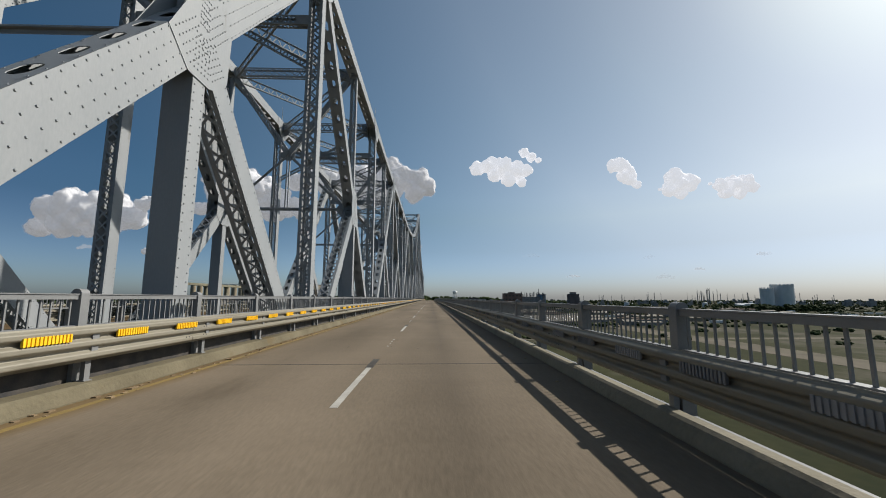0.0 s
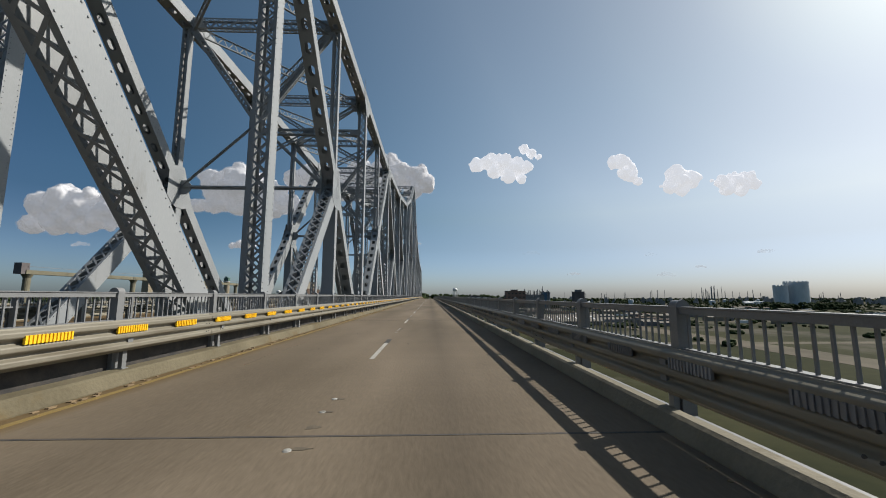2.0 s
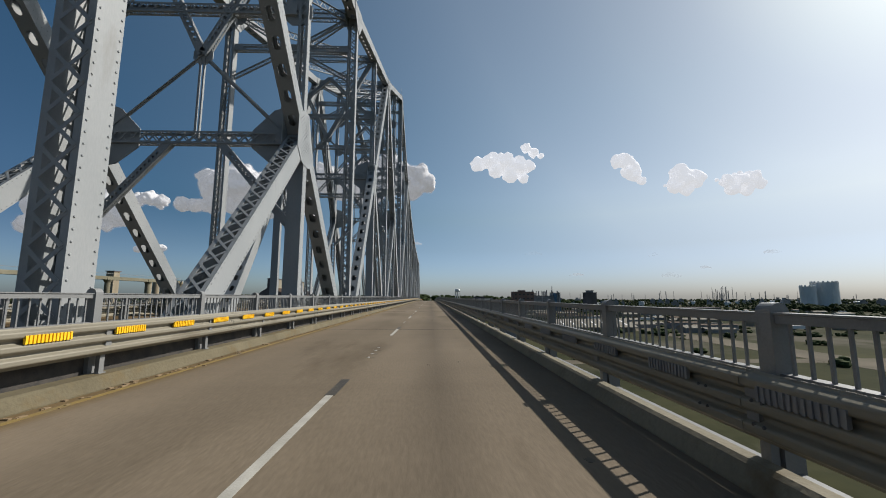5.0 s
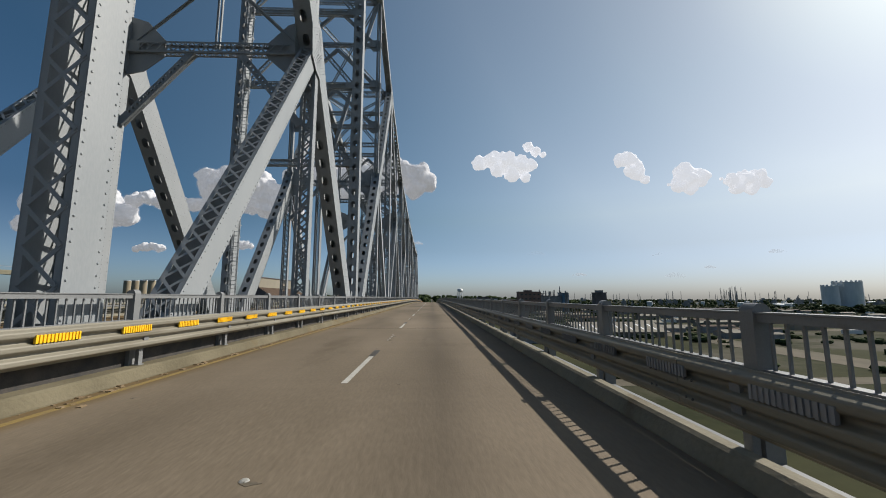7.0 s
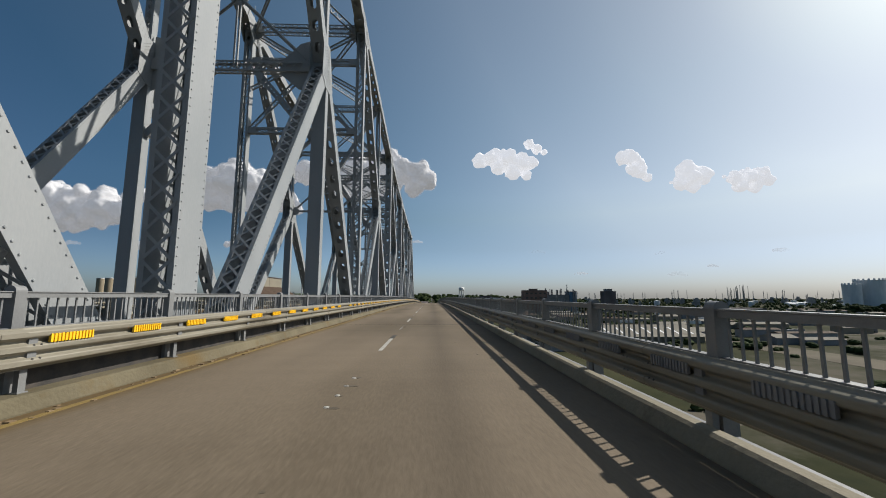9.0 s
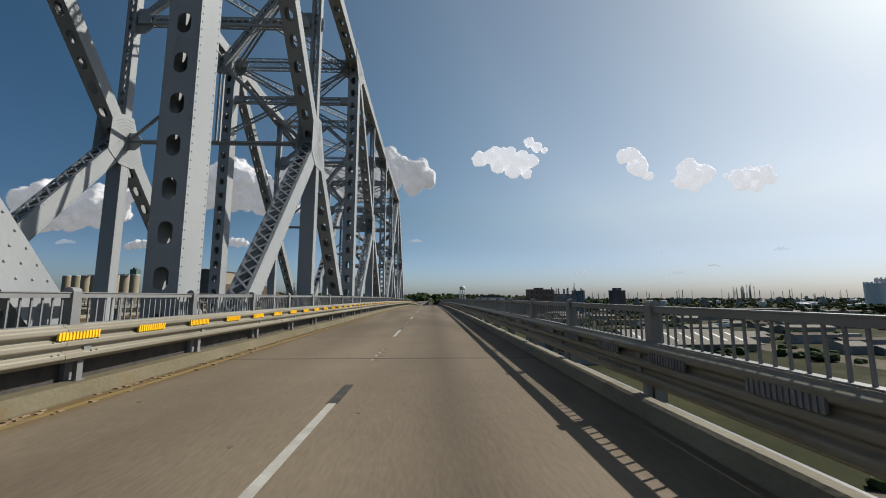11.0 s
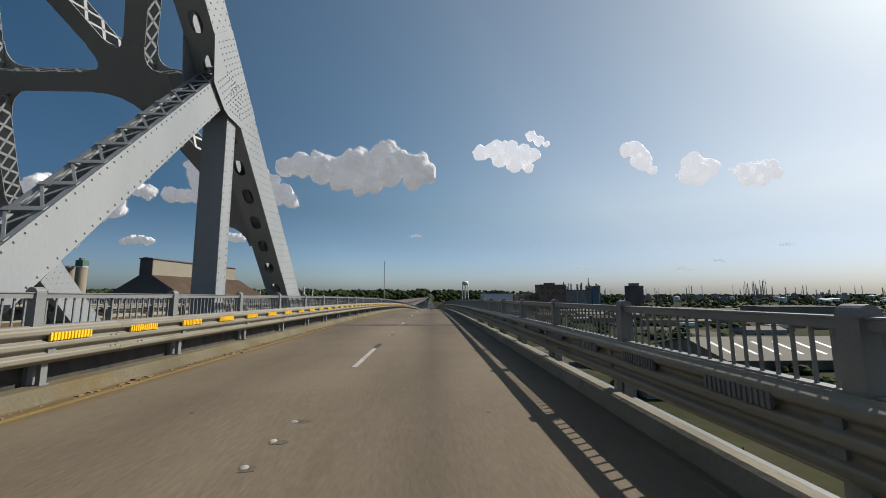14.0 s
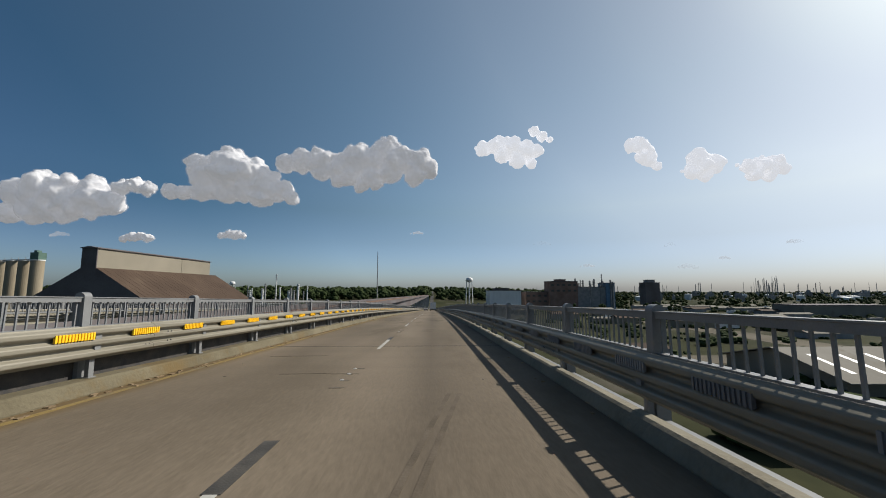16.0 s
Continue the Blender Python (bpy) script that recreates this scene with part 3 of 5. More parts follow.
# ---- the trusses ----
CHORD_Z = [(-41, 19.7), (98.7, 19.8), (119.0, 21.4), (141.4, 25.0), (163.8, 32.2), (188.2, 43.5), (211.3, 32.2), (233.7, 25.5), (256.3, 22.2), (276.2, 20.6), (296.0, 19.9), (315.6, 19.7), (340, 19.7)]
LOW = -3.0


def chord(y):
    for (a, p), (b, q) in zip(CHORD_Z, CHORD_Z[1:]):
        if a <= y <= b:
            return p + (q - p) * (y - a) / (b - a)
    return CHORD_Z[-1][1]


def top_at(y):
    return Vector((0, y, chord(y) + deck(y)))


def low_at(y):
    return Vector((0, y, LOW + deck(y)))


# posts (main verticals) and the way each bay's main diagonal runs: R rises, F falls
POSTS = [-41.0, -20.8, -0.7, 19.2, 39.0, 58.9, 78.8, 98.7, 119.0, 141.4, 163.8, 188.2, 211.3, 233.7, 256.3, 276.2, 296.0, 315.6, 335.5]
BAYS = "RFRFRFRFFRFRFFFFRF"


def flat_frame(a, b):
    """Along the member, across it in the truss's plane, and its length."""
    d = b - a
    L = d.length
    d = d / L
    return d, Vector((0, -d.z, d.y)), L


def plates(m, a, b, deep, wide, rows=2, rivets=True, pitch=0.25):
    """The two side plates of a built-up member with flange angles and rivet rows."""
    d, p, L = flat_frame(a, b)
    for s in (-1, 1):
        m.frame_box((a + b) / 2 + Vector((s * (wide / 2 - 0.012), 0, 0)), d * (L / 2), p * (deep / 2), Vector((0.012, 0, 0)))
        for q in (-1, 1):
            m.frame_box((a + b) / 2 + Vector((s * (wide / 2 - 0.075), 0, 0)) + p * (q * (deep / 2 - 0.008)), d * (L / 2), p * 0.008, Vector((0.065, 0, 0)))
    if rivets:
        n = int(L / pitch)
        for i in range(n):
            for r in range(rows):
                off = -deep / 2 + 0.07 + (deep - 0.14) * r / max(1, rows - 1)
                t = (i + (0.5 if r % 2 else 0.0) + 0.25) * pitch
                m.dome(a + d * t + p * off + Vector((wide / 2, 0, 0)), (1, 0, 0), 0.028)
    return m


def lacing(a, b, deep, wide, double=True, width=0.075, angle=1.0, battens=False):
    """Crossed lacing bars on both open faces of a member, with end tie plates."""
    m = Mesh()
    d, p, L = flat_frame(a, b)
    span = wide - 0.14
    for q in (-1, 1):
        o = a + p * (q * (deep / 2 + 0.006))
        for e in (0.0, L - 0.6):
            m.frame_box(o + d * (e + 0.3), d * 0.3, Vector((wide / 2 - 0.01, 0, 0)), p * 0.005)
        n = max(2, round((L - 1.2) / (span * angle)))
        step = (L - 1.2) / n
        for i in range(n):
            t0, t1 = 0.6 + i * step, 0.6 + (i + 1) * step
            l, r = Vector((-span / 2, 0, 0)), Vector((span / 2, 0, 0))
            if battens:
                m.bar(o + d * t0 + l * 1.2 + p * (q * 0.02), o + d * t0 + r * 1.2 + p * (q * 0.02), 0.11, 0.012, d)
            if double or i % 2 == 0:
                m.bar(o + d * t0 + l, o + d * t1 + r, width, 0.01, (d.cross(p)))
            if double or i % 2:
                m.bar(o + d * t0 + r + p * (q * 0.011), o + d * t1 + l + p * (q * 0.011), width, 0.01, (d.cross(p)))
    return m


def perforated(a, b, deep, wide, face, pitch=1.05, hole_w=0.35, hole_l=0.56):
    """Cover plates with a row of oval openings."""
    m = Mesh()
    d, p, L = flat_frame(a, b)
    X = Vector((1, 0, 0))
    n = max(1, int(L / pitch))
    cell = L / n
    hw = wide / 2 - 0.004
    for q in (face,):
        o = a + p * (q * (deep / 2 + 0.006))
        for i in range(n):
            c = o + d * ((i + 0.5) * cell)
            outer, inner = [], []
            N = 16
            for k in range(N):
                ang = 2 * math.pi * (k + 0.5) / N
                cx, cy = math.cos(ang), math.sin(ang)
                s = 1 / max(abs(cx), abs(cy))
                outer.append((cx * s * hw, cy * s * cell / 2))
                # straight-sided slot with round ends
                rr = hole_w / 2
                iy = cy * rr + (1 if cy > 0 else -1) * (hole_l / 2 - rr)
                inner.append((cx * rr, iy))
            vs = [c + X * u + d * v for u, v in outer] + [c + X * u + d * v for u, v in inner]
            vs += [v - p * (q * 0.014) for v in vs[N:]]
            fs = [(k, (k + 1) % N, N + (k + 1) % N, N + k) for k in range(N)]
            fs += [(N + k, N + (k + 1) % N, 2 * N + (k + 1) % N, 2 * N + k) for k in range(N)]
            m.add(vs, fs)
            for u in (-hw + 0.05, hw - 0.05):
                for v in (-cell / 3, 0, cell / 3):
                    m.dome(c + X * u + d * v + p * (q * 0.0), p * q, 0.018)
    return m


def solid_cover(a, b, deep, wide, q):
    m = Mesh()
    d, p, L = flat_frame(a, b)
    if q:
        m.frame_box((a + b) / 2 + p * (q * (deep / 2 + 0.006)), d * (L / 2), Vector((wide / 2 - 0.003, 0, 0)), p * 0.006)
    return m


def member(name, parent, a, b, deep, wide, kind, rows=2, battens=False):
    dense = name in ("diagonal", "end_post")
    ob = part(name, plates(Mesh(), a, b, deep, wide, rows, True, 0.30 if dense else 0.22), STEEL, parent)
    if kind == "laced":
        tagged(part("lacing", lacing(a, b, deep, wide, battens=battens, width=0.05 if battens or wide < 0.6 else 0.075, angle=1.35 if battens or wide < 0.6 else 1.0), STEEL, ob), kind="stuff")
    elif kind == "holes":
        for q in (-1, 1):
            part("perforated_plate", perforated(a, b, deep, wide, q), STEEL, ob)
    else:
        for q in (-1, 1):
            part("cover_plate", solid_cover(a, b, deep, wide, q), STEEL, ob)
    return ob


def gusset(parent, c, ways, wide, reach, spread):
    """A riveted joint plate on both sides of the truss: a hull round the stubs of the members that meet at c."""
    pts = []
    for w, half in ways:
        w = w.normalized()
        p = Vector((0, -w.z, w.y))
        for s in (-1, 1):
            pts.append(w * reach + p * (s * half))
    two = sorted((round(q.y, 5), round(q.z, 5)) for q in pts)

    def half_hull(ps):
        h = []
        for q in ps:
            while len(h) > 1 and (h[-1][0] - h[-2][0]) * (q[1] - h[-2][1]) - (h[-1][1] - h[-2][1]) * (q[0] - h[-2][0]) <= 0:
                h.pop()
            h.append(q)
        return h[:-1]

    hull = half_hull(two) + half_hull(two[::-1])
    m = Mesh()
    for s in (-1, 1):
        x = s * (wide / 2 + 0.002)
        m.prism([(x, c.y + q, c.z + r) for q, r in hull], (s, 0, 0), 0.016)
    # rivet field along every member's stub
    for w, half in ways:
        w = w.normalized()
        p = Vector((0, -w.z, w.y))
        n = int(reach / 0.16)
        for i in range(1, n):
            for k in range(5):
                o = c + w * (i * 0.16) + p * (-half * 0.8 + 1.6 * half * k / 4)
                m.dome((wide / 2 + 0.018, o.y, o.z), (1, 0, 0), 0.029)
    return part("gusset_plate", m, STEEL, parent)


truss = thing("bridge_truss", "tall riveted light grey steel bridge truss beside the roadway", "bridge truss", "bridge trusses", at=pose(NEAR_X, 0, 0))
W = 0.74
MIDS = []
for i, (y0, y1) in enumerate(zip(POSTS, POSTS[1:])):
    rise = BAYS[i] == "R"
    a, b = (low_at(y0), top_at(y1)) if rise else (top_at(y0), low_at(y1))
    ym = (y0 + y1) / 2
    mid = (a + b) / 2
    MIDS.append(mid)
    end = i == len(POSTS) - 2
    pier = y1 == 188.2 or y0 == 188.2
    deep = 1.15 if end else (1.25 if pier else (1.0 if rise else 0.66))
    wide = 0.86 if (end or pier) else W
    kind = "holes"
    name = "end_post" if end else "diagonal"
    member(name, truss, a, b, deep, wide, kind, 6 if end or pier else 4)
    # secondary post and secondary diagonal
    member("sub_post", truss, low_at(ym), mid, 0.48, W - 0.02, "laced" if pier else "solid", 2)
    foot = low_at(y1) if rise else low_at(y0)
    member("sub_diagonal", truss, foot, mid, 0.78, W - 0.02, "laced", 2, ym > 280)
    # light hanger from the joint up to the top chord
    if not end:
        member("hanger", truss, mid, top_at(ym), 0.42, 0.5, "laced", 2)
    d = (b - a).normalized()
    gusset(truss, mid, [(d, deep / 2), (-d, deep / 2), (foot - mid, 0.4), (Vector((0, 0, -1)), 0.36)] + ([] if end else [(Vector((0, 0, 1)), 0.22)]), wide, 1.35, 0)
    # chords
    if not end:
        ya, yb = y0, y1
        member("top_chord", truss, top_at(y0), top_at(ym), 0.85, W + 0.04, "holes", 3)
        member("top_chord", truss, top_at(ym), top_at(y1), 0.85, W + 0.04, "holes", 3)
    member("bottom_chord", truss, low_at(y0), low_at(ym), 0.8, W + 0.04, "solid", 2)
    member("bottom_chord", truss, low_at(ym), low_at(y1), 0.8, W + 0.04, "solid", 2)
for i, y in enumerate(POSTS[1:-1], 1):
    big = 0.71 if y == 163.8 else (0.95 if y in (188.2, 211.3) else 0.62)
    kind = "holes" if y in (188.2, 256.3, 276.2) else "laced"
    member("main_post", truss, low_at(y), top_at(y), 0.85 if kind == "holes" else big, 0.82 if big > 0.7 or kind == "holes" else W, kind, 2)
    t = top_at(y)
    ways = [(Vector((0, 0, -1)), 0.4), (top_at(y + 1) - t, 0.42)]
    if y < 315:
        ways.append((top_at(y + 1) - t, 0.42))
    ways.append((top_at(y - 1) - t, 0.42))
    if BAYS[i - 1] == "R":
        ways.append((low_at(POSTS[i - 1]) - t, 0.5))
    if BAYS[i] == "F":
        ways.append((low_at(POSTS[i + 1]) - t, 0.5))
    gusset(truss, t, ways, W + 0.1, 1.5, 0)
    # thin lamp rods and cable stays standing on the top chord
    part("chord_rod", Mesh().tube(t + Vector((0.2, 0, 0)), t + Vector((0.2, 0, 2.2)), 0.03, 0.02), STEEL, truss)
far = copy_thing(truss, pose(FAR_X, 0, 0))

# ---- bracing between the trusses ----
def cross_member(m, a, b, deep, w=0.14, laced=True):
    """A light strut: two angle pairs with zig-zag lacing between, or a plain rolled tee."""
    a, b = Vector(a), Vector(b)
    d = (b - a).normalized()
    up = Vector((0, 0, 1)) if abs(d.z) < 0.9 else Vector((0, 1, 0))
    s = d.cross(up).normalized()
    n = s.cross(d)
    if not laced:
        m.bar(a, b, w, 0.02, s)
        m.bar(a, b, 0.02, deep, s)
        return m
    for q in (-1, 1):
        m.bar(a + n * (q * deep / 2), b + n * (q * deep / 2), w, 0.016, s)
        m.bar(a + n * (q * (deep / 2 - 0.055)), b + n * (q * (deep / 2 - 0.055)), 0.02, 0.09, s)
    zigzag(m, a, b, n, s, deep, 1.15)
    return m


def zigzag(m, a, b, n, s, deep, pitch, wide=0.075, crossed=False):
    """Lacing bars between two edges that lie deep apart along n."""
    d, L = (b - a).normalized(), (b - a).length
    k = max(2, round(L / (deep * pitch)))
    for i in range(k):
        e0, e1 = a + d * (L * i / k), a + d * (L * (i + 1) / k)
        em = (e0 + e1) / 2
        if crossed:
            m.bar(e0 + n * (deep / 2), e1 - n * (deep / 2), 0.012, wide, s)
            m.bar(e0 - n * (deep / 2) + s * 0.014, e1 + n * (deep / 2) + s * 0.014, 0.012, wide, s)
        else:
            m.bar(e0 - n * (deep / 2), em + n * (deep / 2), 0.012, wide, s)
            m.bar(em + n * (deep / 2), e1 - n * (deep / 2), 0.012, wide, s)


def box_strut(m, a, b, deep, w):
    """A four-cornered strut, open on every side: corner angles, crossed lacing and end plates."""
    a, b = Vector(a), Vector(b)
    d = (b - a).normalized()
    s = d.cross(Vector((0, 0, 1))).normalized()
    n = s.cross(d)
    for p in (-1, 1):
        for q in (-1, 1):
            c = s * (p * w / 2) + n * (q * deep / 2)
            m.bar(a + c - s * (p * 0.05), b + c - s * (p * 0.05), 0.10, 0.014, s)
            m.bar(a + c - n * (q * 0.05), b + c - n * (q * 0.05), 0.014, 0.10, s)
        zigzag(m, a + s * (p * w / 2), b + s * (p * w / 2), n, s, deep - 0.05, 0.85, 0.065, True)
        zigzag(m, a + n * (p * deep / 2), b + n * (p * deep / 2), s, n, w - 0.05, 1.1, 0.055)
        for e in (a + d * 0.35, b - d * 0.35):
            m.bar(e - d * 0.35 + s * (p * (w / 2 + 0.012)), e + d * 0.35 + s * (p * (w / 2 + 0.012)), 0.012, deep, s)
    return m


def hub(m, c, r, t=0.05, normal=(0, 1, 0)):
    n = Vector(normal).normalized()
    u = Vector((1, 0, 0))
    w = n.cross(u)
    pts = [Vector(c) + u * (r * math.cos(k * math.pi / 4 + 0.39)) + w * (r * math.sin(k * math.pi / 4 + 0.39)) - n * (t / 2) for k in range(8)]
    return m.prism(pts, n, t)


xn, xf = NEAR_X - 0.36, FAR_X + 0.36
for i, mid in enumerate(MIDS[1:-1], 1):
    if mid.y < -5:
        continue
    f = thing("sway_frame", "grey steel sway bracing frame between the two trusses", "bridge bracing", "sway frames")
    y, z, zt = mid.y, mid.z, chord(mid.y) + deck(mid.y)
    zc = z + min(4.4, (zt - z) * 0.52)
    heavy = 120 < y < 240             # stiffer frames with broad plates beside the river pier
    if heavy:
        part("strut", box_strut(Mesh(), (xn, y, z), (xf, y, z), 0.62, 0.4), STEEL, f)
        for x, s in ((xn, -1), (xf, 1)):
            plate = Mesh().prism([(x, y - 0.03, z - 1.5), (x + s * 0.9, y - 0.03, z - 1.3), (x + s * 1.9, y - 0.03, z - 0.45), (x + s * 1.9, y - 0.03, z + 0.45), (x + s * 0.9, y - 0.03, z + 1.5), (x, y - 0.03, z + 1.8)], (0, 1, 0), 0.06)
            part("gusset_plate", plate, STEEL, f)
            part("knee_brace", box_strut(Mesh(), (x, y, z - 4.2), (x + s * 3.4, y, z - 0.2), 0.36, 0.26), STEEL, f)
    else:
        part("strut", cross_member(Mesh(), (xn, y, z), (xf, y, z), 0.26, 0.24, False), STEEL, f)
    for x in (xn, xf):
        part("brace", cross_member(Mesh(), (x, y, z), (MID_X, y, zc), 0.2, 0.2, False), STEEL, f)
        part("brace", box_strut(Mesh(), (x, y, zt - 0.5), (MID_X, y, zc), 0.42, 0.3), STEEL, f)
    zz = zc + 2.5                     # more cross frames over the tall part
    while zz < zt - 4.5:
        part("strut", box_strut(Mesh(), (xn, y, zz), (xf, y, zz), 0.5, 0.34), STEEL, f)
        for x in (xn, xf):
            part("brace", box_strut(Mesh(), (x, y, zz), (MID_X, y, min(zz + 4.6, zt - 0.4)), 0.36, 0.26), STEEL, f)
            part("gusset_plate", hub(Mesh(), (x, y, zz), 0.8, 0.05), STEEL, f)
        zz += 5.2
    part("hanger", Mesh().bar((MID_X - 0.1, y, z), (MID_X - 0.1, y, zc), 0.07, 0.12).bar((MID_X + 0.1, y, z), (MID_X + 0.1, y, zc), 0.07, 0.12), STEEL, f)
    part("top_strut", box_strut(Mesh(), (xn, y, zt - 0.1), (xf, y, zt - 0.1), 0.75, 0.4), STEEL, f)
    for c, r in (((MID_X, y, zc), 0.52), ((xn - 0.2, y, z), 0.5), ((xf + 0.2, y, z), 0.5)):
        part("gusset_plate", hub(Mesh(), c, r, 0.05), STEEL, f)
for i, y in enumerate(POSTS[2:-1], 2):
    f = thing("sway_frame", "grey steel cross frame at the main posts of the trusses", "bridge bracing", "sway frames")
    zt = chord(y) + deck(y)
    drop = 3.2
    part("top_strut", box_strut(Mesh(), (xn, y, zt - 0.1), (xf, y, zt - 0.1), 0.85, 0.5), STEEL, f)
    part("strut", box_strut(Mesh(), (xn, y, zt - drop), (xf, y, zt - drop), 0.55, 0.36), STEEL, f)
    for x in (xn, xf):
        part("brace", cross_member(Mesh(), (x, y, zt - drop - 2.6), (MID_X, y, zt - drop), 0.36), STEEL, f)
        part("brace", cross_member(Mesh(), (x, y, zt - 0.4), (MID_X, y, zt - drop), 0.36), STEEL, f)
    if zt > 25:                       # deeper frames over the tall part
        zz = zt - drop - 6.5
        while zz > 9:
            part("strut", box_strut(Mesh(), (xn, y, zz), (xf, y, zz), 0.55, 0.36), STEEL, f)
            for x in (xn, xf):
                part("brace", cross_member(Mesh(), (x, y, zz), (MID_X, y, zz + 5.5), 0.4, 0.16), STEEL, f)
            zz -= 7.0
    for c, r in (((MID_X, y, zt - drop), 0.5), ((xn - 0.1, y, zt - 0.4), 0.75), ((xf + 0.1, y, zt - 0.4), 0.75)):
        part("gusset_plate", hub(Mesh(), c, r, 0.05), STEEL, f)
lat = thing("lateral_bracing", "crossed laced grey steel bracing under the top chords", "bridge bracing")
ys = sorted(POSTS[2:-1] + [m.y for m in MIDS[2:-1]])
for y0, y1 in zip(ys, ys[1:]):
    z0, z1 = chord(y0) + deck(y0) - 0.35, chord(y1) + deck(y1) - 0.35
    part("brace", cross_member(Mesh(), (xn, y0, z0), (xf, y1, z1), 0.62), STEEL, lat)
    part("brace", cross_member(Mesh(), (xf, y0, z0 - 0.1), (xn, y1, z1 - 0.1), 0.62), STEEL, lat)

# caged ladder up the far truss beside the river pier
ladder = thing("caged_ladder", "narrow steel ladder with safety hoops on the pier post", "ladder")
lx0, ly0 = FAR_X + 0.85, 187.2
for sx in (-0.25, 0.25):
    part("stile", Mesh().box((lx0 + sx - 0.03, ly0 - 0.03, -1.0), (lx0 + sx + 0.03, ly0 + 0.03, 34)), STEEL, ladder)
rungs, hoops = Mesh(), Mesh()
for k in range(116):
    rungs.box((lx0 - 0.25, ly0 - 0.015, -0.8 + 0.3 * k), (lx0 + 0.25, ly0 + 0.015, -0.77 + 0.3 * k))
part("rungs", rungs, STEEL, ladder)
for k in range(34):
    zz = 1.5 + 0.95 * k
    pts = [(lx0 + 0.38 * math.cos(a), ly0 - 0.62 * math.sin(a), zz) for a in [math.pi * q / 6 for q in range(7)]]
    for p0, p1 in zip(pts, pts[1:]):
        hoops.bar(p0, p1, 0.05, 0.02, (0, 0, 1))
for a in (0.5, math.pi / 2, math.pi - 0.5):
    hoops.box((lx0 + 0.38 * math.cos(a) - 0.02, ly0 - 0.62 * math.sin(a) - 0.02, 1.5), (lx0 + 0.38 * math.cos(a) + 0.02, ly0 - 0.62 * math.sin(a) + 0.02, 33))
part("cage", hoops, STEEL, ladder)

# ---- portal in the plane of the end posts ----
portal = thing("portal_frame", "heavy X-braced grey steel portal with curved corners at the truss end", "portal frame")
pa, pb = top_at(315.6), low_at(335.5)
pd = (pb - pa).normalized()
pn = Vector((0, -pd.z, pd.y))


def on_portal(u, s):
    """u: 0 near truss, 1 far truss; s: 0 top to 1 foot."""
    q = pa + (pb - pa) * s
    return Vector((xn + (xf - xn) * u, q.y, q.z))


def portal_bar(name, a, b, deep, depth=0.62):
    """A bar of two solid webs with laced edges."""
    d = (b - a).normalized()
    s = d.cross(pn).normalized()
    m, lace = Mesh(), Mesh()
    for q in (-1, 1):
        m.bar(a + pn * (q * depth / 2), b + pn * (q * depth / 2), deep, 0.02, s)
    L = (b - a).length
    for e in (-1, 1):
        o = s * (e * (deep / 2 - 0.01))
        k = max(2, round(L / 0.6))
        for i in range(k):
            e0, e1 = a + d * (L * i / k) + o, a + d * (L * (i + 1) / k) + o
            lace.bar(e0 + pn * (depth / 2), e1 - pn * (depth / 2), 0.08, 0.015, pn)
            lace.bar(e0 - pn * (depth / 2), e1 + pn * (depth / 2), 0.08, 0.015, pn)
    ob = part(name, m, STEEL, portal)
    tagged(part("lacing", lace, STEEL, ob), kind="stuff")


TOP, L0, L1, L2, L3 = 0.06, 0.216, 0.352, 0.502, 0.66
for s in (TOP, L0, L1, L2):
    portal_bar("crossbar", on_portal(0, s), on_portal(1, s), 0.56)
BRACES = [((0.5, TOP), (0, L0)), ((0.5, TOP), (1, L0)), ((0, L0), (0.5, L1)), ((1, L0), (0.5, L1)), ((0, L1), (0.25, L2)), ((1, L1), (0.75, L2)),
          ((0.5, L1), (0.25, L2)), ((0.5, L1), (0.75, L2)), ((0.25, L2), (0, L3)), ((0.75, L2), (1, L3))]
for p0, p1 in BRACES:
    portal_bar("brace", on_portal(*p0), on_portal(*p1), 0.56)


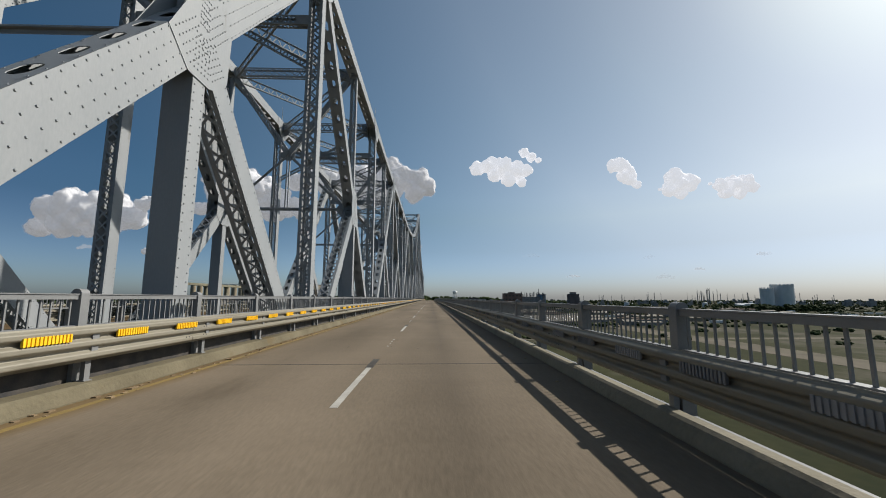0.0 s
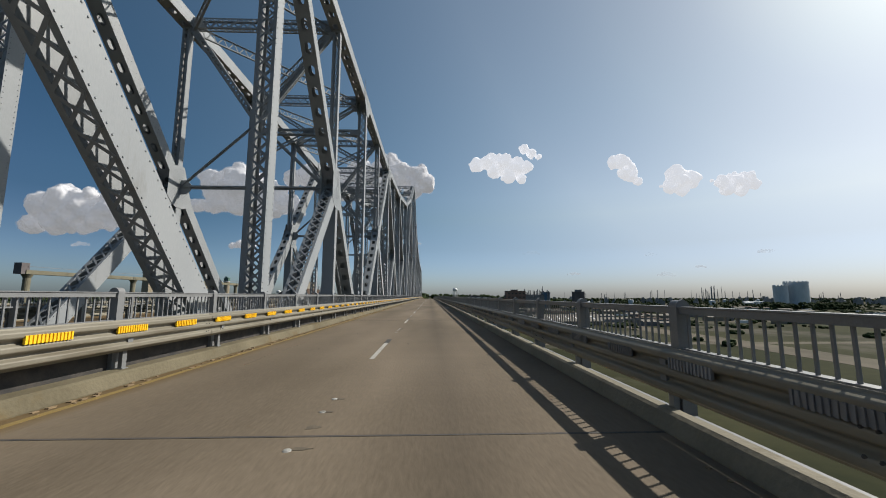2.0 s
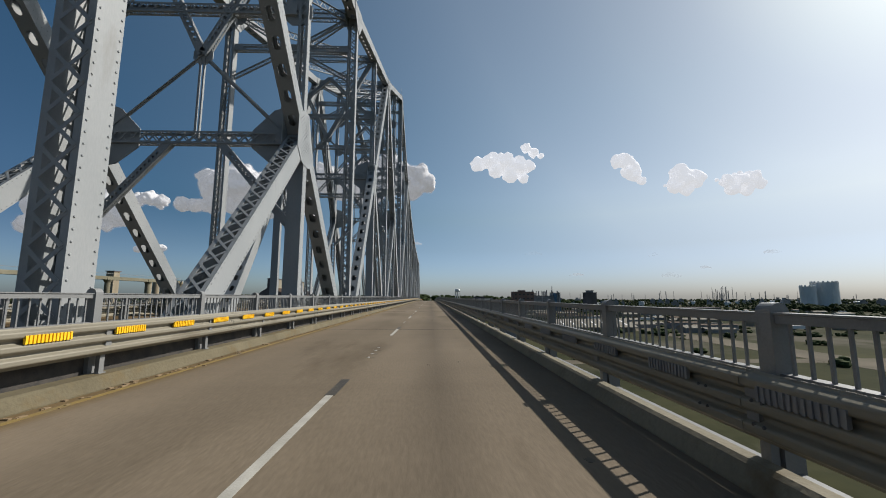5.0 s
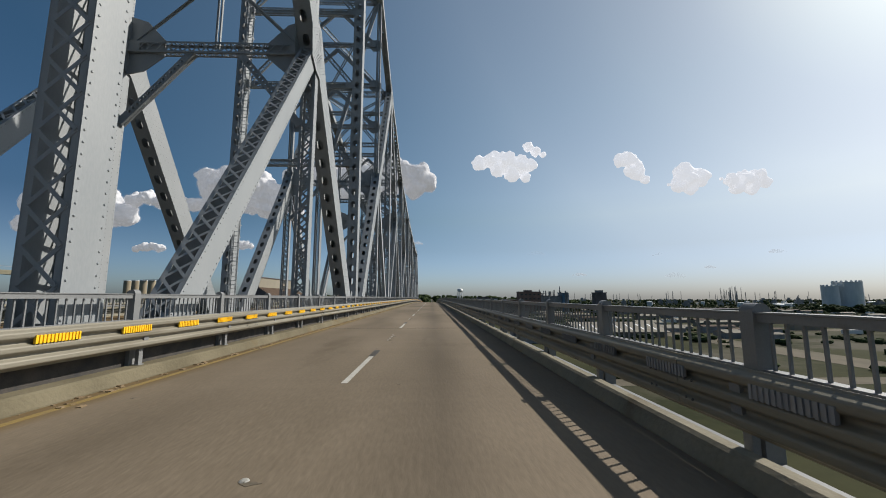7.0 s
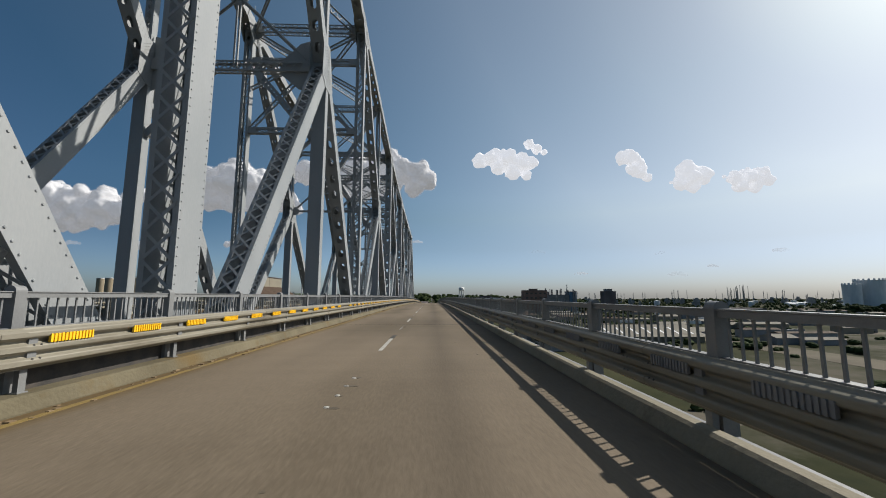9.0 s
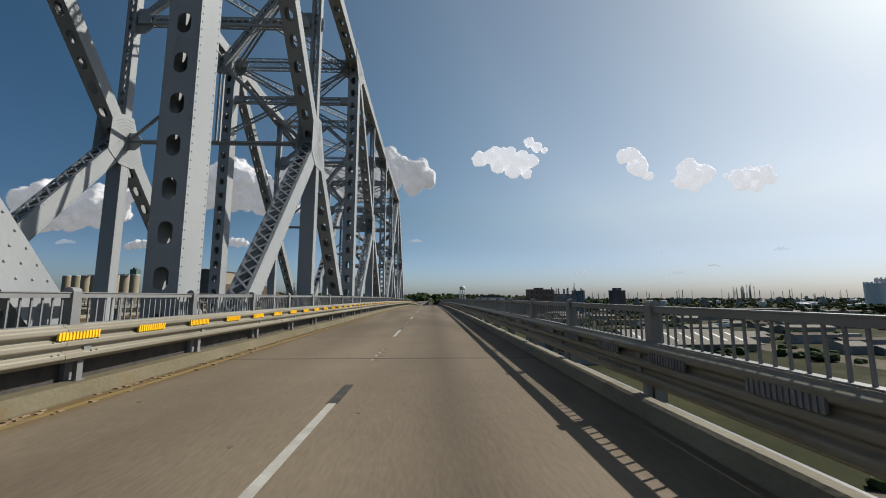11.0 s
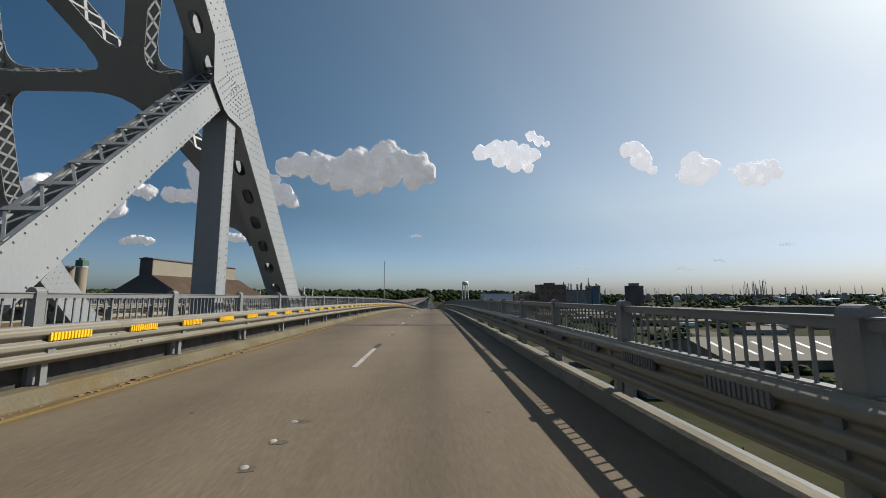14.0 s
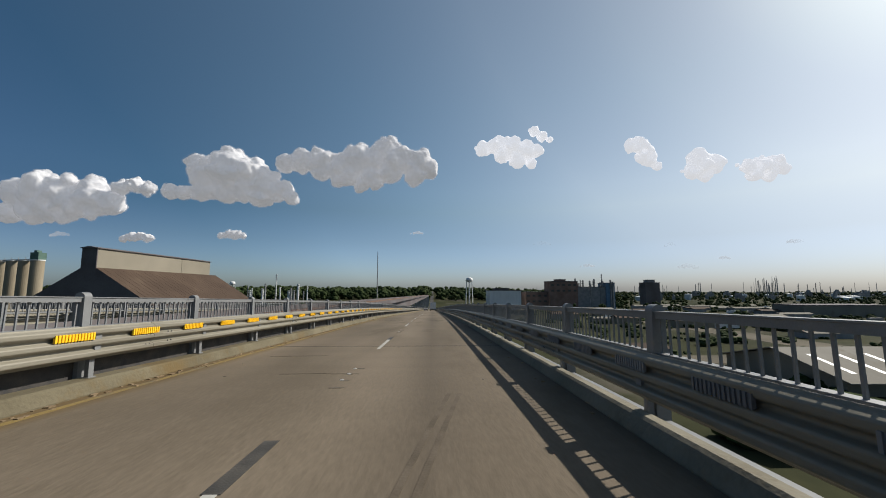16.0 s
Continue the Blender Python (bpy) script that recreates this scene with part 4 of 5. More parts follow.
def curved_web(u, s, r):
    """A joint web at a node, its edges sweeping in a curve from bar to bar."""
    c = on_portal(u, s)
    ends = [on_portal(0, s) if u > 0 else None, on_portal(1, s) if u < 1 else None]
    for p0, p1 in BRACES:
        if p0 == (u, s):
            ends.append(on_portal(*p1))
        if p1 == (u, s):
            ends.append(on_portal(*p0))
    if u in (0, 1):
        ends += [c - pd * 3, c + pd * 3]
    X = Vector((1, 0, 0))
    arms = sorted({round(math.atan2((e - c).dot(-pd), (e - c).dot(X)) % (2 * math.pi), 3) for e in ends if e is not None})
    pts = []
    half = 0.29
    for k, a in enumerate(arms):
        nxt = arms[(k + 1) % len(arms)] + (2 * math.pi if k == len(arms) - 1 else 0)
        gap = nxt - a
        d0, d1 = Vector((math.cos(a), math.sin(a))), Vector((math.cos(nxt), math.sin(nxt)))
        n0, n1 = Vector((-math.sin(a), math.cos(a))), Vector((math.sin(nxt), -math.cos(nxt)))
        p0, p1 = d0 * r + n0 * half, d1 * r + n1 * half
        if gap > math.pi - 0.05:
            mid = (d0 * r * 0.35 + n0 * (half + 0.25) + d1 * r * 0.35 + n1 * (half + 0.25)) / 2 if gap < math.pi + 0.05 else n0 * (half + 0.02)
            curve = [p0, p0 * 0.5 + mid * 0.5, mid, p1 * 0.5 + mid * 0.5, p1] if gap < math.pi + 0.05 else [p0, p1]
        else:
            inner = (d0 + d1).normalized() * (half / max(0.25, math.sin(gap / 2)))
            curve = [p0 * (1 - t) ** 2 + inner * 2 * t * (1 - t) + p1 * t * t for t in (0, 0.2, 0.4, 0.6, 0.8, 1)]
        pts += curve
    m = Mesh()
    for q in (-1, 1):
        ring = [c + X * p.x - pd * p.y + pn * (q * 0.325) for p in pts]
        n = len(ring)
        m.add([c + pn * (q * 0.325)] + ring + [v + pn * (q * 0.02) for v in ring] + [c + pn * (q * 0.345)],
              [(0, 1 + k, 1 + (k + 1) % n) for k in range(n)] + [(2 * n + 1, 1 + n + k, 1 + n + (k + 1) % n) for k in range(n)] + [(1 + k, 1 + (k + 1) % n, 1 + n + (k + 1) % n, 1 + n + k) for k in range(n)])
    return m


for u, s in ((0.5, TOP), (0.5, L1), (0.25, L2), (0.75, L2), (0, L0), (1, L0), (0, L1), (1, L1), (0, L3), (1, L3)):
    part("curved_web", curved_web(u, s, 1.25), STEEL, portal)

# ---- floor system, railway deck between the trusses, piers ----
for y in sorted(POSTS[1:] + [m.y for m in MIDS[1:]]):
    fb = Mesh().box((3.3, y - 0.2, deck(y) - 1.5), (2 * MID_X - 3.3, y + 0.2, deck(y) - 0.62))
    tagged(part("floor_beam", fb, STEEL), "deep grey steel floor beam under the decks", "floor beam", "floor beams", "structure")
track = Mesh()


def rail_deck(y):
    return deck(y) if y < 300 else deck(300) - (y - 300) * 0.0125


TRACK_Y = steps(-40, 240, 20) + steps(250, 500, 10) + steps(520, 1800, 40)
slab = Mesh().sweep(TRACK_Y, [(MID_X - 2.6, -0.45), (MID_X + 2.6, -0.45), (MID_X + 2.6, -0.6), (MID_X - 2.6, -0.6)], rail_deck)
tagged(part("railway_deck", slab, TIE), "dark timber railway deck between the trusses", "railway deck", kind="structure")
ties = Mesh()
y = -10
while y < 430:
    ties.box((MID_X - 1.9, y, rail_deck(y) - 0.46), (MID_X + 1.9, y + 0.24, rail_deck(y) - 0.24))
    y += 0.5
tagged(part("sleepers", ties, TIE), "row of dark timber railway sleepers", "sleepers", kind="stuff")
for x in (MID_X - 0.75, MID_X + 0.75):
    r = Mesh().sweep(TRACK_Y, [(x - 0.035, -0.07), (x + 0.035, -0.07), (x + 0.02, -0.11), (x + 0.02, -0.2), (x + 0.07, -0.24), (x - 0.07, -0.24), (x - 0.02, -0.2), (x - 0.02, -0.11)], rail_deck)
    tagged(part("railway_rail", r, RUST), "rusty steel running rail on the sleepers", "rail", "running rails", "structure")
for sx in (-1, 1):
    g = Mesh().sweep([v for v in TRACK_Y if v > 336], [(MID_X + sx * 2.3, -0.6), (MID_X + sx * 2.6, -0.6), (MID_X + sx * 2.6, -3.2), (MID_X + sx * 2.3, -3.2)], rail_deck)
    tagged(part("viaduct_girder", g, SHED_DARK), "long dark steel girder of the railway viaduct", "girder", "viaduct girders", "structure")
    w = Mesh().sweep([v for v in TRACK_Y if v > 336], [(MID_X + sx * 3.2, 0.15), (MID_X + sx * 3.35, 0.15), (MID_X + sx * 3.35, -0.6), (MID_X + sx * 3.2, -0.6)], rail_deck)
    tagged(part("walkway_edge", w, SHED_DARK), "low dark walkway edge beside the track", "parapet", "walkway edges", "structure")
y = 372
while y < 1500:
    t = thing("viaduct_tower", "braced steel trestle tower under the railway", "trestle", "trestle towers")
    zt, zg = rail_deck(y) - 3.1, GROUND - 0.2
    if zt - zg > 4:
        for sx in (-1, 1):
            part("leg", Mesh().bar((MID_X + sx * 2.4, y, zt), (MID_X + sx * 4.2, y, zg), 0.5, 0.5, (0, 1, 0)), STEEL, t)
        part("brace", Mesh().bar((MID_X - 2.4, y, zt), (MID_X + 4.0, y, zg + 2), 0.25, 0.25, (0, 1, 0)).bar((MID_X + 2.4, y, zt), (MID_X - 4.0, y, zg + 2), 0.25, 0.25, (0, 1, 0)), STEEL, t)
    y += 34
for y in (188.2, 336.0):
    p = Mesh()
    for x in (NEAR_X, FAR_X):
        p.frame_box((x, y, (GROUND - 1 + LOW - 0.4 + deck(y)) / 2), (2.2, 0, 0), (0, 2.4, 0), (0, 0, (LOW - 0.4 + deck(y) - GROUND + 1) / 2))
    p.box((FAR_X - 3, y - 2.7, LOW - 2.4 + deck(y)), (NEAR_X + 3, y + 2.7, LOW - 0.4 + deck(y)))
    tagged(part("pier", p, PIER), "massive concrete bridge pier under the trusses", "bridge pier", "bridge piers", "structure")
y = 372
while y < 980:
    for x0, x1 in ((-6.4, 3.3), (2 * MID_X - 3.3, 2 * MID_X + 6.4)):
        if deck(y) - 1.5 > GROUND:
            c = Mesh().box((x0, y - 0.6, deck(y) - 1.7), (x1, y + 0.6, deck(y) - 0.5))
            for x in (x0 + 1.2, x1 - 1.2):
                c.box((x - 0.5, y - 0.5, GROUND - 0.5), (x + 0.5, y + 0.5, deck(y) - 1.6))
            tagged(part("approach_bent", c, PIER), "concrete column bent under the approach roadway", "bent", "approach bents", "structure")
    y += 31


# ---- distance: woods, plants, sheds, towers ----
def clump(m, c, r, seed, squash=0.8):
    """A lumpy low-poly crown piece."""
    rnd = random.Random(seed)
    rows, cols = 4, 7
    vs = [Vector((c[0], c[1], c[2] - r * squash))]
    for i in range(1, rows):
        th = math.pi * i / rows
        for k in range(cols):
            ph = 2 * math.pi * (k + 0.5 * (i % 2)) / cols
            q = r * rnd.uniform(0.72, 1.2)
            vs.append(Vector((c[0] + q * math.sin(th) * math.cos(ph), c[1] + q * math.sin(th) * math.sin(ph), c[2] - q * squash * math.cos(th))))
    vs.append(Vector((c[0], c[1], c[2] + r * squash)))
    fs = [(0, 1 + (k + 1) % cols, 1 + k) for k in range(cols)]
    for i in range(rows - 2):
        for k in range(cols):
            a, b = 1 + i * cols + k, 1 + i * cols + (k + 1) % cols
            fs.append((a, b, b + cols, a + cols))
    last = len(vs) - 1
    fs += [(last, last - cols + k, last - cols + (k + 1) % cols) for k in range(cols)]
    m.add(vs, fs)


def woods(label, n, xr, yr, hmin, hmax, seed):
    rnd = random.Random(seed)
    m = Mesh()
    for i in range(n):
        x, y, h = rnd.uniform(*xr), rnd.uniform(*yr), rnd.uniform(hmin, hmax)
        g = land(x, y)
        if hmax <= 8:                     # bushes, leafy down to the ground
            for k in range(5):
                r = h * rnd.uniform(0.28, 0.5)
                clump(m, (x + rnd.uniform(-0.7, 0.7) * h, y + rnd.uniform(-0.7, 0.7) * h, g + r * rnd.uniform(0.3, 0.8)), r, rnd.random(), 0.7)
            continue
        for k in range(6):
            r = h * rnd.uniform(0.16, 0.32)
            clump(m, (x + rnd.uniform(-0.4, 0.4) * h, y + rnd.uniform(-0.35, 0.35) * h, g + h * rnd.uniform(0.3, 1.0) - r * 0.7), r, rnd.random())
        m.tube((x, y, g - 0.2), (x, y, g + h * 0.6), 0.3, 0.15, 5, False)
    return tagged(part("woods", m, LEAF), label, "trees", kind="stuff")


woods("distant dark green woods beyond the plain", 900, (-1100, -12), (1250, 1700), 16, 27, 3)
woods("distant dark green woods beside the road's end", 420, (10, 480), (1250, 1700), 14, 24, 4)
woods("low far tree line along the horizon", 500, (500, 3200), (1500, 3000), 14, 24, 5)
woods("low far tree line along the horizon", 900, (-3000, -500), (1150, 2000), 16, 30, 6)
woods("scattered bushes and low trees on the river plain", 620, (60, 1300), (260, 1150), 2.5, 8, 7)
woods("trees and bushes on the plain beside the sheds", 160, (-700, -60), (420, 1100), 4, 11, 8)
woods("hazy belt of low trees round the far works", 900, (150, 2100), (880, 1750), 6, 13, 12)
woods("dark scrub on the river plain", 420, (90, 900), (420, 900), 2.5, 7, 13)
woods("dark trees before the broad tanks", 120, (800, 1020), (915, 960), 11, 19, 14)
woods("low bushes below the bridge", 90, (6, 60), (20, 420), 2, 6, 9)


def cylinder_tank(name, label, cat, x, y, r, z0, z1, mat, group="", cone=0.12, sides=28):
    t = thing(name, label, cat, group)
    m = Mesh().tube((x, y, z0), (x, y, z1), r, r, sides)
    part("shell", m, mat, t)
    part("roof", Mesh().tube((x, y, z1), (x, y, z1 + r * cone), r * 1.02, r * 0.15, sides), mat, t)
    return t


# silos by the river, left
for k in range(8):
    x, y = -341 - 14.5 * k, 694 + 4.0 * k
    s = cylinder_tank("grain_silo", "tall beige concrete grain silo in a row", "silo", x, y, 4.5, GROUND - 0.3, 25.3, SILO, "grain silos", 0.03)
    part("rim", Mesh().tube((x, y, 25.1), (x, y, 25.9), 4.7, 4.7, 28), WHITE, s)
gal = thing("silo_gallery", "conveyor gallery with green housings on the silo tops", "gallery")
part("walkway", Mesh().bar((-340, 694, 26.4), (-414, 714, 26.4), 2.4, 0.5, (0, 1, 0)), PLANT, gal)
for k in range(10):
    t = k / 9
    x, y = -340 - 74 * t, 694 + 20 * t
    part("post", Mesh().box((x - 0.15, y - 0.15, 25.0), (x + 0.15, y + 0.15, 28.3)), PLANT, gal)
part("head_house", Mesh().box((-344.5, 690.5, 25.6), (-337.5, 697.5, 32)).box((-343, 692, 32), (-340.5, 696, 34)), GREEN_BOX, gal)
tower = thing("elevator_tower", "square beige concrete elevator tower", "tower")
part("wall", Mesh().box((-440, 640, GROUND - 0.3), (-430, 650, 36)), SILO, tower)
part("cap", Mesh().box((-441, 639, 36), (-429, 651, 37.2)), SHED_DARK, tower)
for k, (x, y, r, h) in enumerate(((-318, 690, 6, 28), (-304, 700, 5, 27), (-293, 712, 5, 25))):
    cylinder_tank("storage_tank", "small white storage tank beside the silos", "tank", x, y, r, GROUND - 0.2, GROUND + h, WHITE, "white tanks")

# the big bulk shed with its raised ridge monitor
shed = thing("bulk_shed", "long brown bulk storage shed with a beige raised ridge wall", "shed")
sx0, sx1, sy0, sy1 = -196.0, -188.0, 575.0, 683.0        # monitor in plan
zr0, zm0 = 24.2, 12.4                                     # ridge, foot of the monitor
ez, eo = -9.0, 33.0                                       # eaves height and reach
part("monitor_wall", Mesh().box((sx0, sy0 + 0.4, zm0 - 2), (sx1, sy1, zr0 - 0.8)), SHED_WALL, shed)
# end wall, ridge roof and hall set darker than the long ridge wall
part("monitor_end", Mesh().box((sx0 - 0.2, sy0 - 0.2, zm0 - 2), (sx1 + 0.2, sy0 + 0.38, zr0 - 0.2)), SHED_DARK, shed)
rm = Mesh().prism([(sx0 - 0.8, sy0 - 1, zr0 - 0.6), ((sx0 + sx1) / 2, sy0 - 1, zr0 + 0.4), (sx1 + 0.8, sy0 - 1, zr0 - 0.6), (sx1 + 0.8, sy0 - 1, zr0 - 0.9), (sx0 - 0.8, sy0 - 1, zr0 - 0.9)], (0, 1, 0), sy1 - sy0 + 2)
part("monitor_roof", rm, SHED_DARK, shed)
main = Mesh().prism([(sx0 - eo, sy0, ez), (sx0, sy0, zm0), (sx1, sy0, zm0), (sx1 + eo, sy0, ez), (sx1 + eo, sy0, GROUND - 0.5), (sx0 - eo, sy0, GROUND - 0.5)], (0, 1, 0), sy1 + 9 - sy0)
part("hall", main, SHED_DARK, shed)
for sgn, xa, xb in ((1, sx1, sx1 + eo), (-1, sx0, sx0 - eo)):
    L = math.hypot(eo, zm0 - ez)
    for k in range(28):
        ya, yb = sy0 + (sy1 + 9 - sy0) * k / 28, sy0 + (sy1 + 9 - sy0) * (k + 1) / 28
        up = 0.12
        rp = Mesh().add([(xa, ya, zm0 + up), (xb, ya, ez + up), (xb, yb - 0.15, ez + up), (xa, yb - 0.15, zm0 + up), (xa, ya, zm0), (xb, ya, ez), (xb, yb - 0.15, ez), (xa, yb - 0.15, zm0)],
                        [(0, 1, 2, 3), (7, 6, 5, 4), (0, 4, 5, 1), (1, 5, 6, 2), (2, 6, 7, 3), (3, 7, 4, 0)])
        part("roof_sheet", rp, SHED_ROOF, shed)
yk = sy0 + 72
part("wall_rib", Mesh().box((sx1, yk, zm0), (sx1 + 0.15, yk + 0.25, zr0 - 0.8)), SHED_WALL, shed)

# tall thin mast beside the approach
mast = thing("mast", "tall thin grey steel mast standing on the plain", "mast")
part("pole", Mesh().tube((-35, 601, GROUND - 0.3), (-35, 601, 23.5), 0.45, 0.2, 10), PLANT, mast)
part("head", Mesh().tube((-35, 601, 23.4), (-35, 601, 24.6), 0.25, 0.05, 8), PLANT, mast)


def water_tower(x, y, r, zt, label):
    t = thing("water_tower", label, "water tower", "water towers")
    h = r * 1.25
    tank = Mesh()
    prof = [(0.1, zt), (r * 0.55, zt - 0.12 * h), (r, zt - 0.32 * h), (r, zt - 0.85 * h), (r * 0.75, zt - 1.08 * h), (0.2, zt - 1.25 * h)]
    n = 20
    for pr, pz in prof:
        tank.v.extend([(x + pr * math.cos(2 * math.pi * k / n), y + pr * math.sin(2 * math.pi * k / n), pz) for k in range(n)])
    for i in range(len(prof) - 1):
        for k in range(n):
            tank.f.append((i * n + k, i * n + (k + 1) % n, (i + 1) * n + (k + 1) % n, (i + 1) * n + k))
    tank.smooth = True
    part("tank", tank, WHITE, t)
    for k in range(6):
        a = 2 * math.pi * k / 6 + 0.3
        part("leg", Mesh().tube((x + r * 0.92 * math.cos(a), y + r * 0.92 * math.sin(a), zt - 0.8 * h), (x + r * 1.25 * math.cos(a), y + r * 1.25 * math.sin(a), GROUND - 0.3), 0.5, 0.5, 6), WHITE, t)
    part("riser", Mesh().tube((x, y, zt - 1.2 * h), (x, y, GROUND - 0.3), 0.9, 0.9, 8), WHITE, t)
    rail = Mesh()
    for k in range(24):
        a, b = 2 * math.pi * k / 24, 2 * math.pi * (k + 1) / 24
        rail.bar((x + r * 1.1 * math.cos(a), y + r * 1.1 * math.sin(a), zt - 0.8 * h), (x + r * 1.1 * math.cos(b), y + r * 1.1 * math.sin(b), zt - 0.8 * h), 0.3, 0.5, (0, 0, 1))
    part("balcony", rail, WHITE, t)
    return t


water_tower(66, 1040, 6.0, 22.5, "white water tower on slender legs above the trees")
water_tower(-500, 1320, 6.5, 21.0, "white water tower far off beyond the shed")


def plant_block(x0, x1, y, z, mat, label, deep=30):
    t = thing("plant_building", label, "industrial building", "plant buildings")
    part("wall", Mesh().box((x0, y, GROUND - 0.3), (x1, y + deep, z)), mat, t)
    part("parapet", Mesh().box((x0 - 0.5, y - 0.5, z), (x1 + 0.5, y + deep + 0.5, z + 0.9)), SHED_DARK, t)
    n = max(2, int((x1 - x0) / 9))
    for k in range(n if mat is BRICK_DARK else 0):
        for row in range(2):
            xa = x0 + (x1 - x0) * (k + 0.25) / n
            zz = z - 7 - 9 * row
            w = part("window", Mesh().box((xa, y - 0.25, zz), (xa + (x1 - x0) / n * 0.5, y + 0.2, zz + 3)), JOINT, t)
    return t


PY = 960
plant_block(187, 232, PY, 13.0, BRICK_DARK, "dark brown brick plant building with flat roof")
plant_block(200, 214, PY + 4, 16.0, BRICK_DARK, "dark plant penthouse on the flat roof", 16)
plant_block(232, 279, PY + 5, 4.0, PLANT, "grey process building with steel frames")
plant_block(279, 293, PY + 2, 10.5, BLUE_BOX, "blue clad process building")
plant_block(150, 187, PY + 10, -4.0, BRICK_DARK, "low dark brick plant wing")
plant_block(88, 136, PY - 20, -1.5, WHITE, "pale grey sheet metal warehouse with low roof", 45)
plant_block(97, 118, PY - 18, 1.6, SHED_DARK, "dark roof house on the warehouse", 30)
plant_block(376, 402, 1020, 12.0, SHED_DARK, "grey block with roof plant", 20)
plant_block(382, 396, 1024, 17.0, PLANT, "grey roof house above the block", 12)
plant_block(420, 520, PY - 180, -18.0, PALE_ROOF, "long low pale industrial shed", 40)
rnd = random.Random(11)
for k in range(16):
    x, y = 233 + 3.8 * k + rnd.uniform(-1, 1), PY + rnd.uniform(0, 22)
    h = rnd.uniform(10, 19) if k != 12 else 26
    t = thing("process_column", "slender grey process column with platforms", "process column", "process columns")
    r = rnd.uniform(0.7, 1.6)
    part("shell", Mesh().tube((x, y, GROUND - 0.3), (x, y, h), r, r * 0.9, 10), PLANT, t)
    for q in range(3):
        part("platform", Mesh().tube((x, y, h - 2 - 4 * q), (x, y, h - 1.6 - 4 * q), r + 0.9, r + 0.9, 10), PLANT, t)

for k in range(16):
    x, y = -372 + 8.5 * k + rnd.uniform(-2, 2), 1090 + rnd.uniform(0, 50)
    h, r = (rnd.uniform(-4, 12) if k != 7 else 31), (rnd.uniform(0.9, 2.6) if k != 7 else 1.2)
    t = thing("process_column", "pale process column with platforms beyond the shed", "process column", "river process columns")
    part("shell", Mesh().tube((x, y, GROUND - 0.3), (x, y, h), r, r * 0.9, 10), WHITE if k % 2 else PLANT, t)
    for q in range(3):
        part("platform", Mesh().tube((x, y, h - 2 - 4 * q), (x, y, h - 1.6 - 4 * q), r + 0.9, r + 0.9, 10), PLANT, t)

# two broad pale tanks with knobbed rims, far right
for x, y, r, z, knobs in ((895, 985, 15, 26, 12), (943, 991, 25, 35.5, 18)):
    t = thing("storage_tank", "broad white storage tank with a knobbed rim", "tank", "knobbed tanks")
    part("shell", Mesh().tube((x, y, GROUND - 0.3), (x, y, z), r, r, 36), WHITE, t)
    part("rim", Mesh().tube((x, y, z - 0.6), (x, y, z + 0.3), r + 0.6, r + 0.6, 36), WHITE, t)
    for k in range(knobs):
        a = 2 * math.pi * k / knobs
        part("roof_vent", Mesh().tube((x + (r - 2) * math.cos(a), y + (r - 2) * math.sin(a), z + 0.1), (x + (r - 2) * math.cos(a), y + (r - 2) * math.sin(a), z + 3.6), 2.0, 1.7, 8), WHITE, t)

# pale warehouse below the outer railing
ware = thing("warehouse", "pale beige warehouse with bright skylight strips in its roof", "warehouse")
part("wall", Mesh().prism([(122, 470, GROUND - 0.3), (122, 470, -26.3), (122, 493, -20.6), (122, 516, -26.3), (122, 516, GROUND - 0.3)], (1, 0, 0), 72), SHED_WALL, ware)
for s_, ya in ((1, 467.0), (-1, 519.0)):
    part("roof", Mesh().add([(120, ya, -26.6), (196, ya, -26.6), (196, 493, -20.0), (120, 493, -20.0), (120, ya, -26.9), (196, ya, -26.9), (196, 493, -20.3), (120, 493, -20.3)],
                            [(0, 1, 2, 3), (4, 7, 6, 5), (0, 4, 5, 1), (1, 5, 6, 2), (2, 6, 7, 3), (3, 7, 4, 0)]), PALE_ROOF, ware)
    for k in range(7):
        xa = 127 + 10 * k
        y0, y1 = 493 - s_ * 20, 493 - s_ * 6
        z0, z1 = -20.0 - 20 * 6.6 / 26 + 0.03, -20.0 - 6 * 6.6 / 26 + 0.03
        part("skylight", Mesh().add([(xa, y0, z0), (xa + 1.6, y0, z0), (xa + 1.6, y1, z1), (xa, y1, z1), (xa, y0, z0 - 0.1), (xa + 1.6, y0, z0 - 0.1), (xa + 1.6, y1, z1 - 0.1), (xa, y1, z1 - 0.1)],
                                    [(0, 1, 2, 3), (4, 7, 6, 5), (0, 4, 5, 1), (1, 5, 6, 2), (2, 6, 7, 3), (3, 7, 4, 0)]), WHITE, ware)

# refinery skyline
rnd = random.Random(21)
for k in range(74):
    u = rnd.uniform(0.22, 1.15) if k > 17 else rnd.gauss(0.742, 0.022)
    y = rnd.uniform(1850, 2150)
    x, h, r = u * y, (rnd.uniform(18, 46) if k > 17 else rnd.uniform(30, 72)), rnd.uniform(0.6, 1.5)
    t = thing("refinery_stack", "thin grey refinery stack on the skyline", "stack", "refinery stacks")
    part("shell", Mesh().tube((x, y, GROUND - 0.3), (x, y, GROUND + 20 + h), r * 1.3, r * 0.8, 8), PLANT, t)
    part("platform", Mesh().tube((x, y, GROUND + 10 + h), (x, y, GROUND + 11 + h), r * 2.2, r * 2.2, 8), PLANT, t)
